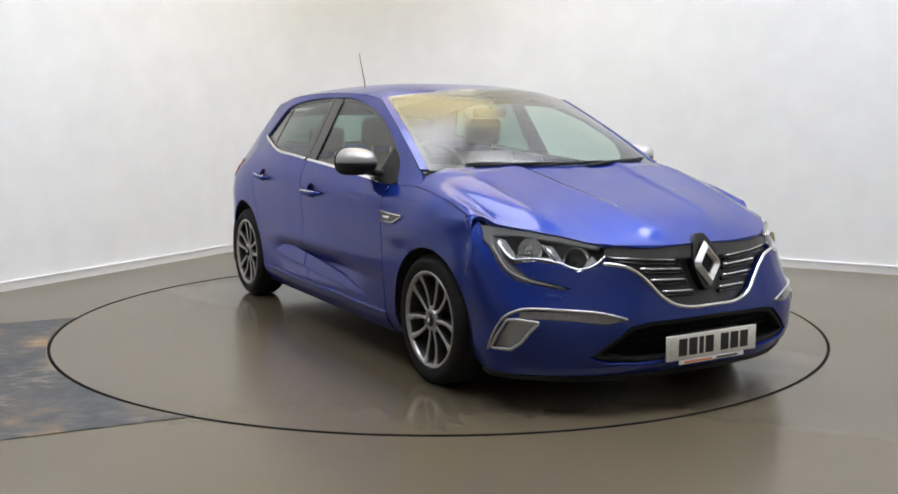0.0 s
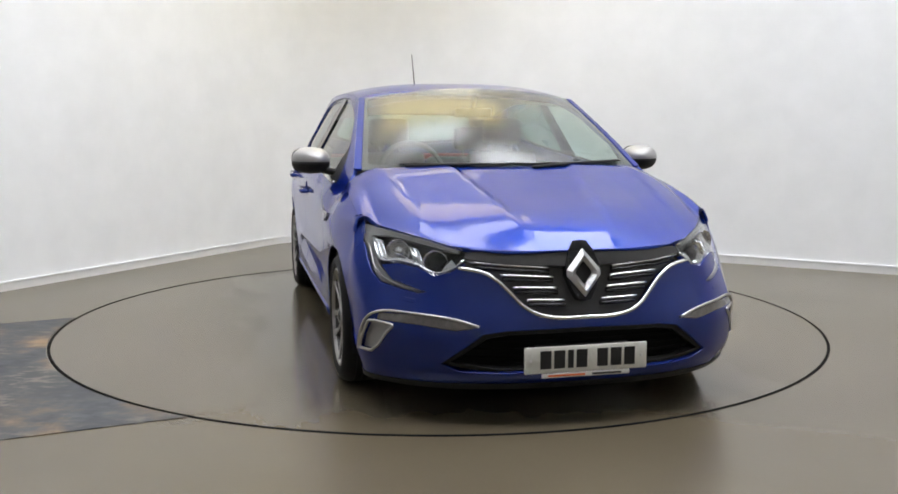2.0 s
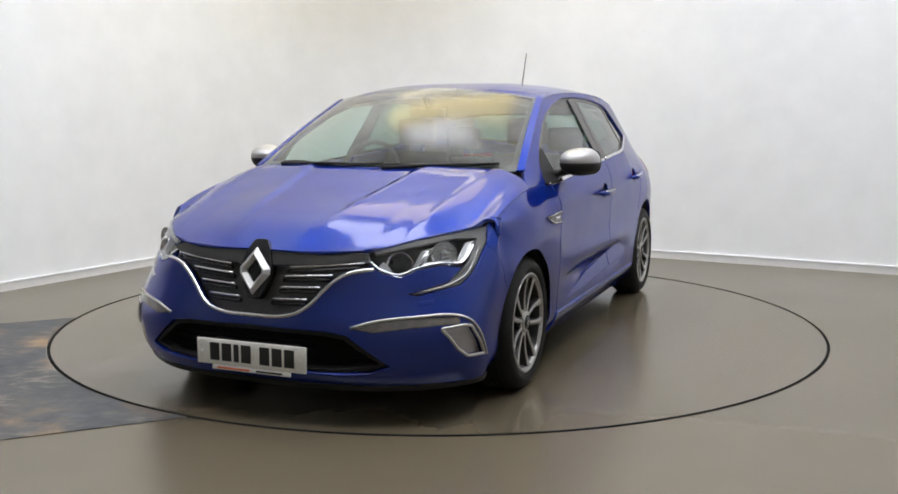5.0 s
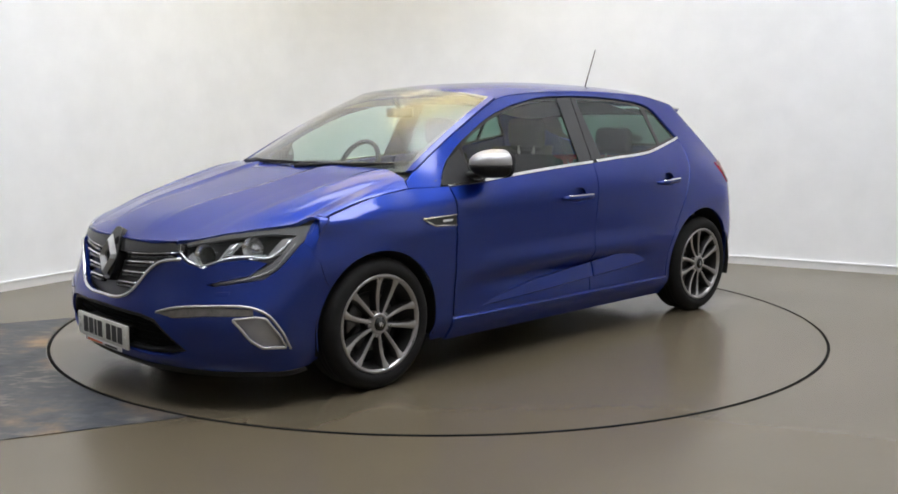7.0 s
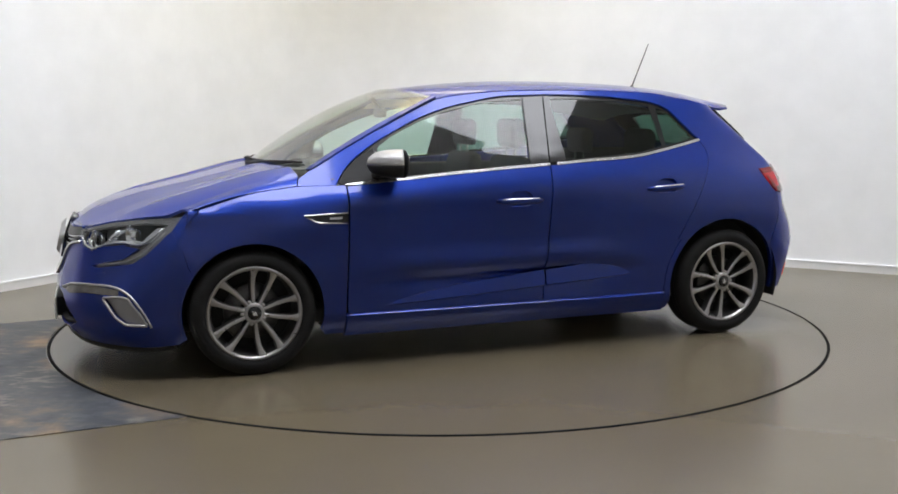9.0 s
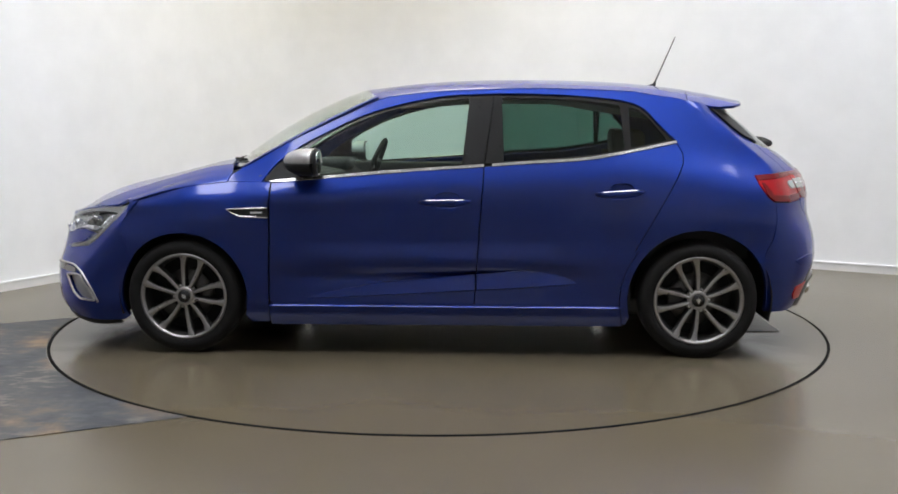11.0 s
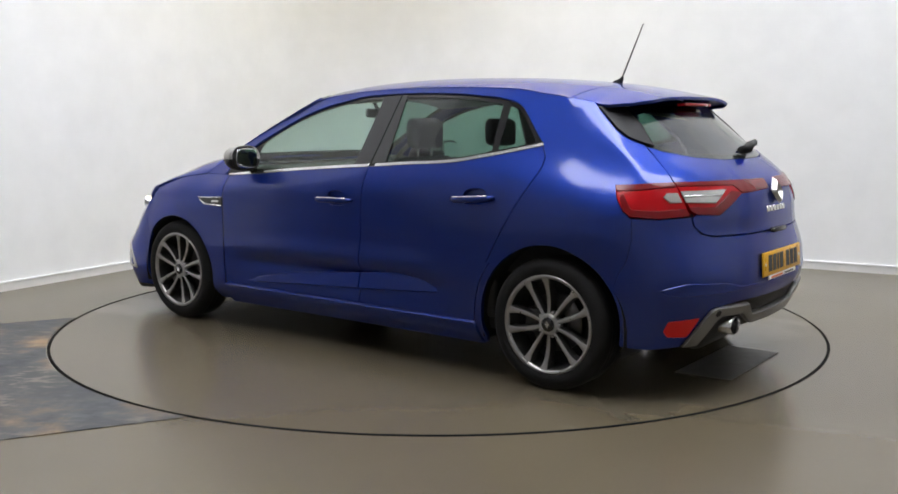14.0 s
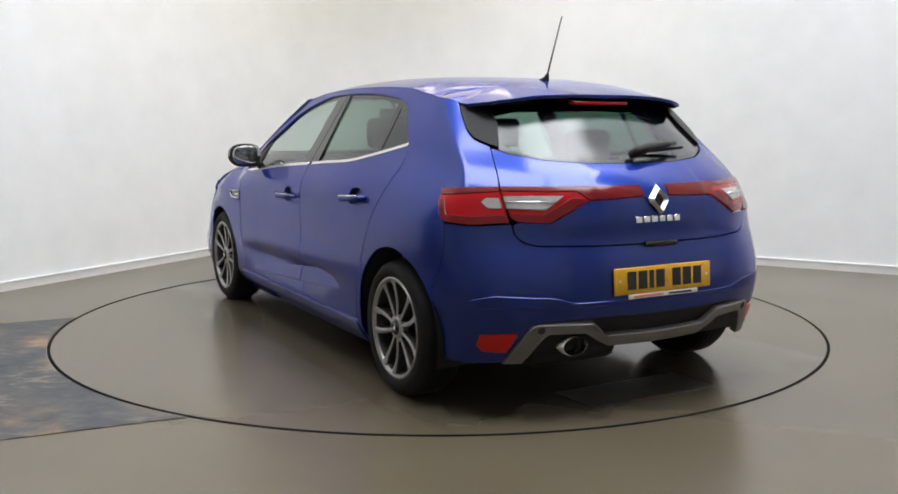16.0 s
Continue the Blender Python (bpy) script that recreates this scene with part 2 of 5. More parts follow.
def spl(xs, ys, x):
    """A smooth curve through knots (Hermite with limited slopes); ys may hold several columns."""
    xs, ys, x = np.asarray(xs, float), np.asarray(ys, float), np.atleast_1d(np.asarray(x, float))
    if xs[0] > xs[-1]:
        xs, ys = xs[::-1], ys[::-1]
    flat = ys.ndim == 1
    if flat:
        ys = ys[:, None]
    h = np.diff(xs)[:, None]
    d = np.diff(ys, axis=0) / h
    m = np.empty_like(ys)
    m[0], m[-1] = d[0], d[-1]
    m[1:-1] = (d[:-1] * h[1:] + d[1:] * h[:-1]) / (h[1:] + h[:-1])
    i = np.clip(np.searchsorted(xs, x) - 1, 0, len(xs) - 2)
    hh = h[i]
    t = (x[:, None] - xs[i][:, None]) / hh
    lo, hi = t < 0, t > 1
    tc = np.clip(t, 0, 1)
    out = ((1 + 2 * tc) * (1 - tc) ** 2 * ys[i] + tc * (1 - tc) ** 2 * hh * m[i]
           + tc * tc * (3 - 2 * tc) * ys[i + 1] + tc * tc * (tc - 1) * hh * m[i + 1])
    out = np.where(lo, ys[i] + t * hh * m[i], np.where(hi, ys[i + 1] + (t - 1) * hh * m[i + 1], out))
    return out[:, 0] if flat else out


def lin(xs, ys, x):
    xs, ys = np.asarray(xs, float), np.asarray(ys, float)
    return np.interp(x, xs[::-1], ys[::-1]) if xs[0] > xs[-1] else np.interp(x, xs, ys)


# ---- the body's skin: one sheet W(a, z) round half the car, from nose to tail; a equals x along the side
ZG = np.linspace(.12, 1.46, 150)
AG = np.concatenate([np.linspace(-2.74, -1.5, 130), np.linspace(-1.49, 1.49, 220), np.linspace(1.5, 2.76, 130)])
SX = [1.6, 1.33, 1.05, .87, .5, 0, -.4, -.8, -1.1, -1.33, -1.5, -1.62]
BELT_Z = [.805, .872, .900, .906, .938, .977, 1.004, 1.030, 1.085, 1.06, 1.01, .97]
BELT_Y = [.812, .822, .818, .842, .853, .852, .845, .832, .778, .768, .770, .765]
LEAN = [1.0, .98, .82, .70, .62, .585, .57, .58, .55, .52, .55, .65]


def side_section(i):
    """Half width over height at the station i."""
    x, zb, yb, k = SX[i], BELT_Z[i], BELT_Y[i], LEAN[i]
    door = math.exp(-max(0, abs(x + .06) - .46) ** 2 / .03)          # door pressings fade at the wheels
    tail = max(0, (abs(x) - 1.33) / .29)
    rows = [(.12, .80), (.17, .835), (.225, .872), (.262, .886), (.30, .888 - .004 * door), (.36, .892 - .018 * door),
            (.425, .896 - .032 * door), (.468, .900 - .004 * door), (.60, .902 - .004 * door), (.74, .903)]
    rows = [(z, y - .022 * tail ** 1.6 - (.05 * tail * max(0, z - .55) if x > 1.3 else 0)) for z, y in rows]
    if x > 1.2:
        rows[-1] = (.74, rows[-1][1] - .012 - .018 * (x > 1.5))
    zm = .74 + (zb - .74) * .55
    ym = rows[-1][1] * .5 + yb * .5 + (.022 if x < .9 else .012)
    ym = min(ym, .906)
    rows += [(zm, ym), (zb, yb), (zb + .10, yb - .10 * k), (zb + .25, yb - .25 * k), (zb + .45, yb - .45 * k), (zb + .7, yb - .7 * k)]
    return spl([r[0] for r in rows], [r[1] for r in rows], ZG)


def nose_x(y, z):
    c = spl([.12, .17, .22, .30, .42, .52, .64, .71, .785, .9], [2.14, 2.19, 2.225, 2.238, 2.232, 2.205, 2.178, 2.15, 2.10, 2.0], z)
    b = spl([.12, .2, .42, .54, .64, .785, .9], [.52, .5, .48, .62, .75, .94, 1.05], z)
    return c - .15 * y ** 2 - b * y ** 4


def tail_x(y, z):
    c = spl([.12, .17, .25, .35, .45, .55, .65, .72, .83, .93, 1.0, 1.06, 1.2, 1.3, 1.46],
            [-1.93, -1.96, -2.01, -2.05, -2.085, -2.088, -2.072, -2.052, -2.046, -2.014, -1.945, -1.862, -1.70, -1.585, -1.42], z)
    a = lin([.1, .6, .93, 1.3], [.15, .15, .20, .2], z)
    b = lin([.1, .55, .93, 1.3], [.28, .30, .52, .25], z)
    return c + a * y ** 2 + b * y ** 4


FRONT_Y = [0, .12, .25, .4, .55, .68, .78]
sections = np.array([side_section(i) for i in range(len(SX))])       # stations by heights
knots, px, py = [], [], []
for y in FRONT_Y:
    knots.append(2.76 - y), px.append(nose_x(y, ZG)), py.append(np.full(len(ZG), y))
for i, x in enumerate(SX):
    knots.append(x)
    if x < -1.2:
        t = np.clip((ZG - 1.0) / .28, 0, 1.3)
        xa = -1.2 + (x + 1.2) * (1 - .69 * t)
        col = np.array([np.interp(-xv, [-s for s in SX], sections[:, j]) for j, xv in enumerate(xa)])
        px.append(xa), py.append(col)
    else:
        px.append(np.full(len(ZG), x)), py.append(sections[i])
g = lin([0, .93, 1.28, 1.5], [1, 1, .80, .74], ZG)
for y in FRONT_Y[-2::-1]:
    knots.append(-2.74 + y), px.append(tail_x(np.full(len(ZG), y), ZG)), py.append(y * g)
SKIN = np.stack([spl(knots, np.array(px), AG), spl(knots, np.array(py), AG), np.broadcast_to(ZG, (len(AG), len(ZG)))], -1)
SKIN[AG > 2.755, :, 1] = 0
SKIN[AG < -2.735, :, 1] = 0
# ease the corners: the pressing has no sharp fold round the tail
lo, hi = np.searchsorted(AG, -2.45), np.searchsorted(AG, -1.0)
for _ in range(110):
    SKIN[lo + 1:hi - 1] = .5 * SKIN[lo + 1:hi - 1] + .25 * (SKIN[lo:hi - 2] + SKIN[lo + 2:hi])
j0, j1 = np.searchsorted(ZG, .80), np.searchsorted(ZG, 1.25)
fade = np.clip((-1.05 - AG[lo:hi]) / .2, 0, 1)[:, None, None]
for _ in range(30):
    mean = .5 * SKIN[lo:hi, j0 + 1:j1 - 1, :2] + .25 * (SKIN[lo:hi, j0:j1 - 2, :2] + SKIN[lo:hi, j0 + 2:j1, :2])
    SKIN[lo:hi, j0 + 1:j1 - 1, :2] += fade * (mean - SKIN[lo:hi, j0 + 1:j1 - 1, :2])
NORM = -np.cross(np.gradient(SKIN, AG, axis=0), np.gradient(SKIN, ZG, axis=1))
NORM /= np.linalg.norm(NORM, axis=2, keepdims=True)
if NORM[240, 50, 1] < 0:
    NORM = -NORM


def grid_read(G, a, z):
    fa, fz = np.interp(a, AG, np.arange(len(AG))), np.interp(z, ZG, np.arange(len(ZG)))
    i, j = np.minimum(fa.astype(int), len(AG) - 2), np.minimum(fz.astype(int), len(ZG) - 2)
    u, v = (fa - i)[:, None], (fz - j)[:, None]
    return G[i, j] * (1 - u) * (1 - v) + G[i + 1, j] * u * (1 - v) + G[i, j + 1] * (1 - u) * v + G[i + 1, j + 1] * u * v


def skin(mode):
    """The lift from plan coordinates to the skin: 'L', 'R' the sides by (a, z), 'F' the nose and 'T' the tail by (signed y', z)."""
    def lift(uv):
        u, z = uv[:, 0], uv[:, 1]
        a = {"L": u, "R": u, "F": 2.76 - np.abs(u), "T": -2.74 + np.abs(u)}[mode]
        s = {"L": np.ones_like(u), "R": -np.ones_like(u)}.get(mode, np.where(u < 0, -1.0, 1.0))
        P, N = grid_read(SKIN, a, z), grid_read(NORM, a, z)
        P[:, 1] *= s
        N[:, 1] *= s
        if mode in "FT":
            N[np.abs(u) < 1e-6, 1] = 0
        return P, N / np.linalg.norm(N, axis=1, keepdims=True)
    return lift


def a_of(z, x=None, y=None):
    """The sheet coordinate a at height z where the skin has that x (on the corners) or that y (on the nose)."""
    row = grid_read(SKIN, AG, np.full(len(AG), z))
    return float(np.interp(x, row[:, 0], AG))


def inside(poly, p):
    """Which of the points p lie inside the polygon."""
    x, y = p[:, 0], p[:, 1]
    r = np.zeros(len(p), bool)
    n = len(poly)
    for i in range(n):
        (x0, y0), (x1, y1) = poly[i], poly[(i + 1) % n]
        if y0 == y1:
            continue
        c = ((y0 > y) != (y1 > y)) & (x < (x1 - x0) * (y - y0) / (y1 - y0) + x0)
        r ^= c
    return r


def far_from(poly, p, d):
    ok = np.ones(len(p), bool)
    n = len(poly)
    for i in range(n):
        a, b = np.array(poly[i]), np.array(poly[(i + 1) % n])
        ab = b - a
        t = np.clip(((p - a) @ ab) / max(ab @ ab, 1e-12), 0, 1)
        ok &= np.linalg.norm(p - a - t[:, None] * ab, axis=1) > d
    return ok


def dense(poly, step):
    out = []
    n = len(poly)
    for i in range(n):
        a, b = Vector(poly[i]), Vector(poly[(i + 1) % n])
        k = max(1, int((b - a).length / step + .5))
        out += [tuple(a.lerp(b, j / k)) for j in range(k)]
    return out


def rounded(poly, r=.02, k=4):
    """The polygon with its corners rounded."""
    out = []
    n = len(poly)
    for i in range(n):
        p, a, b = Vector(poly[i]), Vector(poly[i - 1]), Vector(poly[(i + 1) % n])
        ra = min(r, (a - p).length * .45)
        rb = min(r, (b - p).length * .45)
        s, e = p + (a - p).normalized() * ra, p + (b - p).normalized() * rb
        for j in range(k + 1):
            t = j / k
            out.append(tuple(s * (1 - t) ** 2 + p * 2 * t * (1 - t) + e * t * t))
    return out


def curve_pts(pts, n=40):
    """A smooth line through points."""
    P = np.array(pts, float)
    s = np.concatenate([[0], np.cumsum(np.linalg.norm(np.diff(P, axis=0), axis=1))])
    return [tuple(float(c) for c in q) for q in spl(s, P, np.linspace(0, s[-1], n))]


from mathutils.geometry import delaunay_2d_cdt


def panel(name, poly, lift, mat, parent, label="", step=.03, holes=(), off=0.0, depth=.014, edge=None, soft_edge=.0025):
    """A thin pressed piece of skin inside an outline, with turned-in edges. off: how far it stands proud."""
    edge = edge or step * .7
    poly = dense(poly, edge)
    holes = [dense(h, edge) for h in holes]
    P = np.array(poly)
    lo, hi = P.min(0), P.max(0)
    gx, gy = np.meshgrid(np.arange(lo[0] + step / 2, hi[0], step), np.arange(lo[1] + step / 2, hi[1], step))
    gx = gx + (np.arange(gx.shape[0]) % 2)[:, None] * step * .5
    pts = np.stack([gx.ravel(), gy.ravel()], -1)
    ok = inside(poly, pts) & far_from(poly, pts, step * .45)
    for h in holes:
        ok &= ~inside(h, pts) & far_from(h, pts, step * .45)
    pts = pts[ok]
    verts, edges = [], []
    for loop in [poly, *holes]:
        b = len(verts)
        verts += [Vector(q) for q in loop]
        edges += [(b + i, b + (i + 1) % len(loop)) for i in range(len(loop))]
    verts += [Vector(q) for q in pts]
    V, _, F, *_ = delaunay_2d_cdt(verts, edges, [], 0, 1e-6)
    UV = np.array([tuple(v) for v in V])
    F = [f for f in F if len(f) == 3]
    cen = np.array([(UV[f[0]] + UV[f[1]] + UV[f[2]]) / 3 for f in F])
    keep = inside(poly, cen)
    for h in holes:
        keep &= ~inside(h, cen)
    F = [tuple(f) for f, k in zip(F, keep) if k]
    X, Nn = lift(UV)
    X = X + Nn * off
    # face winding along the skin's normals
    tri = np.array(F)
    fn = np.cross(X[tri[:, 1]] - X[tri[:, 0]], X[tri[:, 2]] - X[tri[:, 0]])
    flip = (fn * Nn[tri[:, 0]]).sum(1) < 0
    F = [(f[0], f[2], f[1]) if fl else f for f, fl in zip(F, flip)]
    count = {}
    for f in F:
        for i in range(3):
            count[(f[i], f[(i + 1) % 3])] = 1
    rim = [e for e in count if (e[1], e[0]) not in count]
    verts3, norms = [tuple(q) for q in X], [tuple(q) for q in Nn]
    faces = list(F)
    if depth:
        ring_of = {}
        cen2 = {}
        for a, b in rim:
            d = X[b] - X[a]
            out = np.cross(d, Nn[a])
            out /= max(np.linalg.norm(out), 1e-9)
            for q in (a, b):
                cen2.setdefault(q, []).append(out)
        for q, outs in cen2.items():
            o = np.mean(outs, 0)
            o /= max(np.linalg.norm(o), 1e-9)
            base = len(verts3)
            verts3 += [tuple(X[q]), tuple(X[q] + o * soft_edge - Nn[q] * soft_edge), tuple(X[q] + o * soft_edge - Nn[q] * depth)]
            norms += [tuple(Nn[q] * .7 + o * .7), tuple(o), tuple(o)]
            ring_of[q] = base
        for a, b in rim:
            ra, rb = ring_of[a], ring_of[b]
            for k in (0, 1):
                faces.append((ra + k, ra + k + 1, rb + k + 1, rb + k))
    me = bpy.data.meshes.new(name)
    me.from_pydata(verts3, [], faces)
    me.update()
    me.shade_smooth()
    me.normals_split_custom_set_from_vertices(norms)
    me.materials.append(mat)
    ob = new(name, me)
    ob.parent = parent
    if label:
        ob["label"] = label
    return ob


def tube(name, pts, radius, mat, parent, label="", sides=8, flat=1.0, close=False):
    """A rod along a line; flat squeezes its upright size."""
    pts = [Vector(p) for p in pts]
    n = len(pts)
    verts, faces = [], []
    for i, p in enumerate(pts):
        d = (pts[(i + 1) % n] - pts[i - 1]) if close else pts[min(i + 1, n - 1)] - pts[max(i - 1, 0)]
        d.normalize()
        side = d.cross(Vector((0, 0, 1)))
        if side.length < .05:
            side = d.cross(Vector((0, 1, 0)))
        side.normalize()
        up = side.cross(d)
        r = radius[i] if isinstance(radius, (list, tuple)) else radius
        for k in range(sides):
            t = 2 * math.pi * k / sides
            verts.append(p + side * math.cos(t) * r + up * math.sin(t) * r * flat)
    for i in range(n if close else n - 1):
        for k in range(sides):
            a, b = i * sides, ((i + 1) % n) * sides
            faces.append((a + k, a + (k + 1) % sides, b + (k + 1) % sides, b + k))
    if not close:
        faces += [tuple(range(sides))[::-1], tuple(range((n - 1) * sides, n * sides))]
    return part(name, mesh_bm(verts, faces), mat, parent, label)


def lathe_bm(profile, n=64, axis="y"):
    """Turns a profile of (radius, along) round the y axis."""
    verts, faces = [], []
    for i in range(n):
        t = 2 * math.pi * i / n
        verts += [(r * math.cos(t), y, r * math.sin(t)) for r, y in profile]
    k = len(profile)
    for i in range(n):
        j = (i + 1) % n
        for q in range(k - 1):
            faces.append((i * k + q, i * k + q + 1, j * k + q + 1, j * k + q))
    return mesh_bm(verts, faces)


def grid_bm(f, nu, nv, thick=0.0):
    """A sheet from f(u, v), u and v in 0 to 1, with thickness below its normal."""
    P = [[Vector(f(i / nu, j / nv)) for j in range(nv + 1)] for i in range(nu + 1)]
    verts = [p for row in P for p in row]
    faces = [(i * (nv + 1) + j, (i + 1) * (nv + 1) + j, (i + 1) * (nv + 1) + j + 1, i * (nv + 1) + j + 1) for i in range(nu) for j in range(nv)]
    bm = mesh_bm(verts, faces)
    if thick:
        bmesh.ops.solidify(bm, geom=bm.faces[:], thickness=thick)
    return bm


# ---------------------------------------------------------------- car materials
def paint_material():
    """Blue metallic base under clear lacquer, with fine flake."""
    m = material("blue_metallic_paint", (.010, .022, .33), .38, 1.0)
    p = principled(m)
    p.inputs["Coat Weight"].default_value = .9
    p.inputs["Specular Tint"].default_value = (.26, .33, .88, 1)
    p.inputs["Coat Roughness"].default_value = .09
    fl = noise_node(m, 900, 2)
    big = noise_node(m, 3, 3)
    c = ramp(m, fl.outputs[0], [(.35, (.008, .024, .175)), (.65, (.0135, .038, .25))])
    link(m, c.outputs[0], p.inputs["Base Color"])
    r = ramp(m, big.outputs[0], [(.3, grey(.45)), (.7, grey(.50))])
    link(m, r.outputs[0], p.inputs["Roughness"])
    return m


def glass_material(name, tint, rough=.02, ior=1.5):
    """Thin tinted glass: dims what is behind it and mirrors by angle."""
    m = bpy.data.materials.new(name)
    m.use_nodes = True
    nt = m.node_tree
    nt.nodes.clear()
    out = nt.nodes.new("ShaderNodeOutputMaterial")
    tr = node(m, "ShaderNodeBsdfTransparent")
    tr.inputs[0].default_value = (*tint, 1)
    gl = node(m, "ShaderNodeBsdfGlossy", Roughness=rough)
    gl.inputs[0].default_value = (1, 1, 1, 1)
    r0 = ((ior - 1) / (ior + 1)) ** 2
    lw = node(m, "ShaderNodeLayerWeight", Blend=.5)
    pw = nt.nodes.new("ShaderNodeMath")
    pw.operation = "POWER"
    pw.inputs[1].default_value = 4.5
    link(m, lw.outputs["Facing"], pw.inputs[0])
    fr = nt.nodes.new("ShaderNodeMath")
    fr.operation = "MULTIPLY_ADD"
    fr.inputs[1].default_value, fr.inputs[2].default_value = 1 - r0, r0
    link(m, pw.outputs[0], fr.inputs[0])
    mx = nt.nodes.new("ShaderNodeMixShader")
    link(m, fr.outputs[0], mx.inputs[0])
    link(m, tr.outputs[0], mx.inputs[1])
    link(m, gl.outputs[0], mx.inputs[2])
    link(m, mx.outputs[0], out.inputs[0])
    return m


M_PAINT = paint_material()
M_GLASS = glass_material("clear_green_glass", (.66, .80, .74))
M_TINT = glass_material("dark_tinted_glass", (.20, .34, .29))
M_SCREEN = glass_material("windscreen_glass", (.62, .73, .68), .2, 1.75)
M_REARGLASS = glass_material("rear_window_glass", (.22, .34, .29), .16, 1.6)
M_LENS = glass_material("clear_lamp_lens", (.93, .95, .96))
M_CHROME = speckled("bright_chrome", (.70, .70, .70), (.78, .78, .78), .20, 8, 1.0, rough_var=.04)
M_SATIN = speckled("satin_silver_trim", (.46, .45, .43), (.54, .53, .51), .36, 8, .75)
M_MIRRORCAP = speckled("satin_silver_paint", (.38, .373, .367), (.42, .413, .407), .42, 4, .5, rough_var=.02)
M_GREYTRIM = speckled("grey_diffuser_paint", (.17, .166, .156), (.21, .205, .195), .42, 10, .45)
M_BLACK = speckled("black_plastic", (.014, .014, .015), (.022, .022, .022), .55, 30, bump_d=.0004)
principled(M_BLACK).inputs["Specular IOR Level"].default_value = .2
M_GLOSSBLACK = speckled("gloss_black", (.010, .010, .011), (.016, .016, .016), .12, 12, rough_var=.04)
M_FIN = speckled("satin_black_fin", (.008, .008, .009), (.012, .012, .012), .38, 12, rough_var=.03)
principled(M_FIN).inputs["Specular IOR Level"].default_value = .15
M_GRAPHITE = speckled("graphite_grille_plastic", (.035, .034, .033), (.05, .049, .047), .35, 20)
M_BEZEL = speckled("grey_lamp_bezel", (.13, .128, .125), (.17, .167, .163), .33, 20, .3)
M_LAMPGREY = speckled("grey_lamp_interior", (.07, .069, .068), (.11, .108, .105), .35, 20, .3)
M_RUBBER = speckled("tyre_rubber", (.008, .008, .008), (.014, .0135, .013), .72, 14, bump_d=.0005)
principled(M_RUBBER).inputs["Specular IOR Level"].default_value = .22
M_ALLOY = speckled("alloy_wheel_paint", (.33, .32, .31), (.38, .367, .355), .30, 6, .8, rough_var=.03)
# alloy with shade put into its colour: barrel, caliper and spoke flanks
M_ALLOYSHADE = speckled("shaded_alloy", (.045, .044, .043), (.07, .068, .066), .45, 18, .6)
M_STEEL = speckled("brake_disc_steel", (.30, .29, .28), (.40, .39, .37), .35, 20, 1.0)
# disc iron darkened in colour for the shade inside the wheel
M_DISC = speckled("shaded_disc_iron", (.10, .097, .093), (.15, .145, .14), .4, 20, .9)
M_CABIN = speckled("charcoal_cabin_trim", (.022, .022, .023), (.035, .034, .034), .7, 25, bump_d=.0008)
M_SEAT = speckled("charcoal_seat_cloth", (.026, .026, .028), (.042, .041, .042), .85, 60, bump_d=.001)
M_HEADLINER = speckled("pale_headlining", (.45, .44, .41), (.52, .51, .48), .9, 40)
M_RED = material("red_lamp_lens", (.36, .002, .005), .22, 0, Coat_Weight=.25, Specular_IOR_Level=.3)
M_REDDARK = material("deep_red_lamp_lens", (.15, .002, .004), .2, 0, Coat_Weight=.3, Specular_IOR_Level=.3)
M_REDBRIGHT = material("bright_red_reflector", (.60, .006, .006), .3, 0, Coat_Weight=.2, Specular_IOR_Level=.3)
M_AMBERCLEAR = speckled("clear_lamp_plastic", (.50, .48, .46), (.60, .58, .56), .12, 30, .5)
M_SMOKED = speckled("smoked_indicator_lens", (.12, .11, .10), (.22, .205, .19), .15, 40, .35)
M_PLATE_W = speckled("white_number_plate", (.70, .69, .62), (.75, .74, .67), .32, 6)
M_PLATE_Y = speckled("yellow_number_plate", (.74, .38, .014), (.80, .43, .018), .32, 6)
M_PLATE_BAR = material("black_plate_print", (.01, .01, .01), .4)
M_STRIP = material("white_dealer_strip", (.78, .77, .74), .4)
M_ORANGE = material("orange_print", (.75, .16, .04), .45)
M_BADGE = speckled("satin_chrome_badge", (.50, .50, .485), (.56, .56, .545), .42, 12, .9, rough_var=.03)
M_MIRROR = material("mirror_glass", (.85, .88, .88), .02, 1.0)
M_REFLECT = material("bright_lamp_reflector", (.82, .82, .82), .22, 1.0)

car = tagged(new("car"), "metallic blue five-door hatchback with silver mirror caps on the turntable", "car")
SIDES = (("L", 1), ("R", -1))


def on_skin(mode, pts, off=0.0):
    """Places on the skin for plan points."""
    P, Nn = skin(mode)(np.array(pts, float))
    return [tuple(p) for p in P + Nn * off]


def arch(cx, r, cz=.300, lo=0, hi=180, n=24):
    return [(cx + r * math.cos(math.radians(lo + (hi - lo) * i / n)), cz + r * math.sin(math.radians(lo + (hi - lo) * i / n))) for i in range(n + 1)]


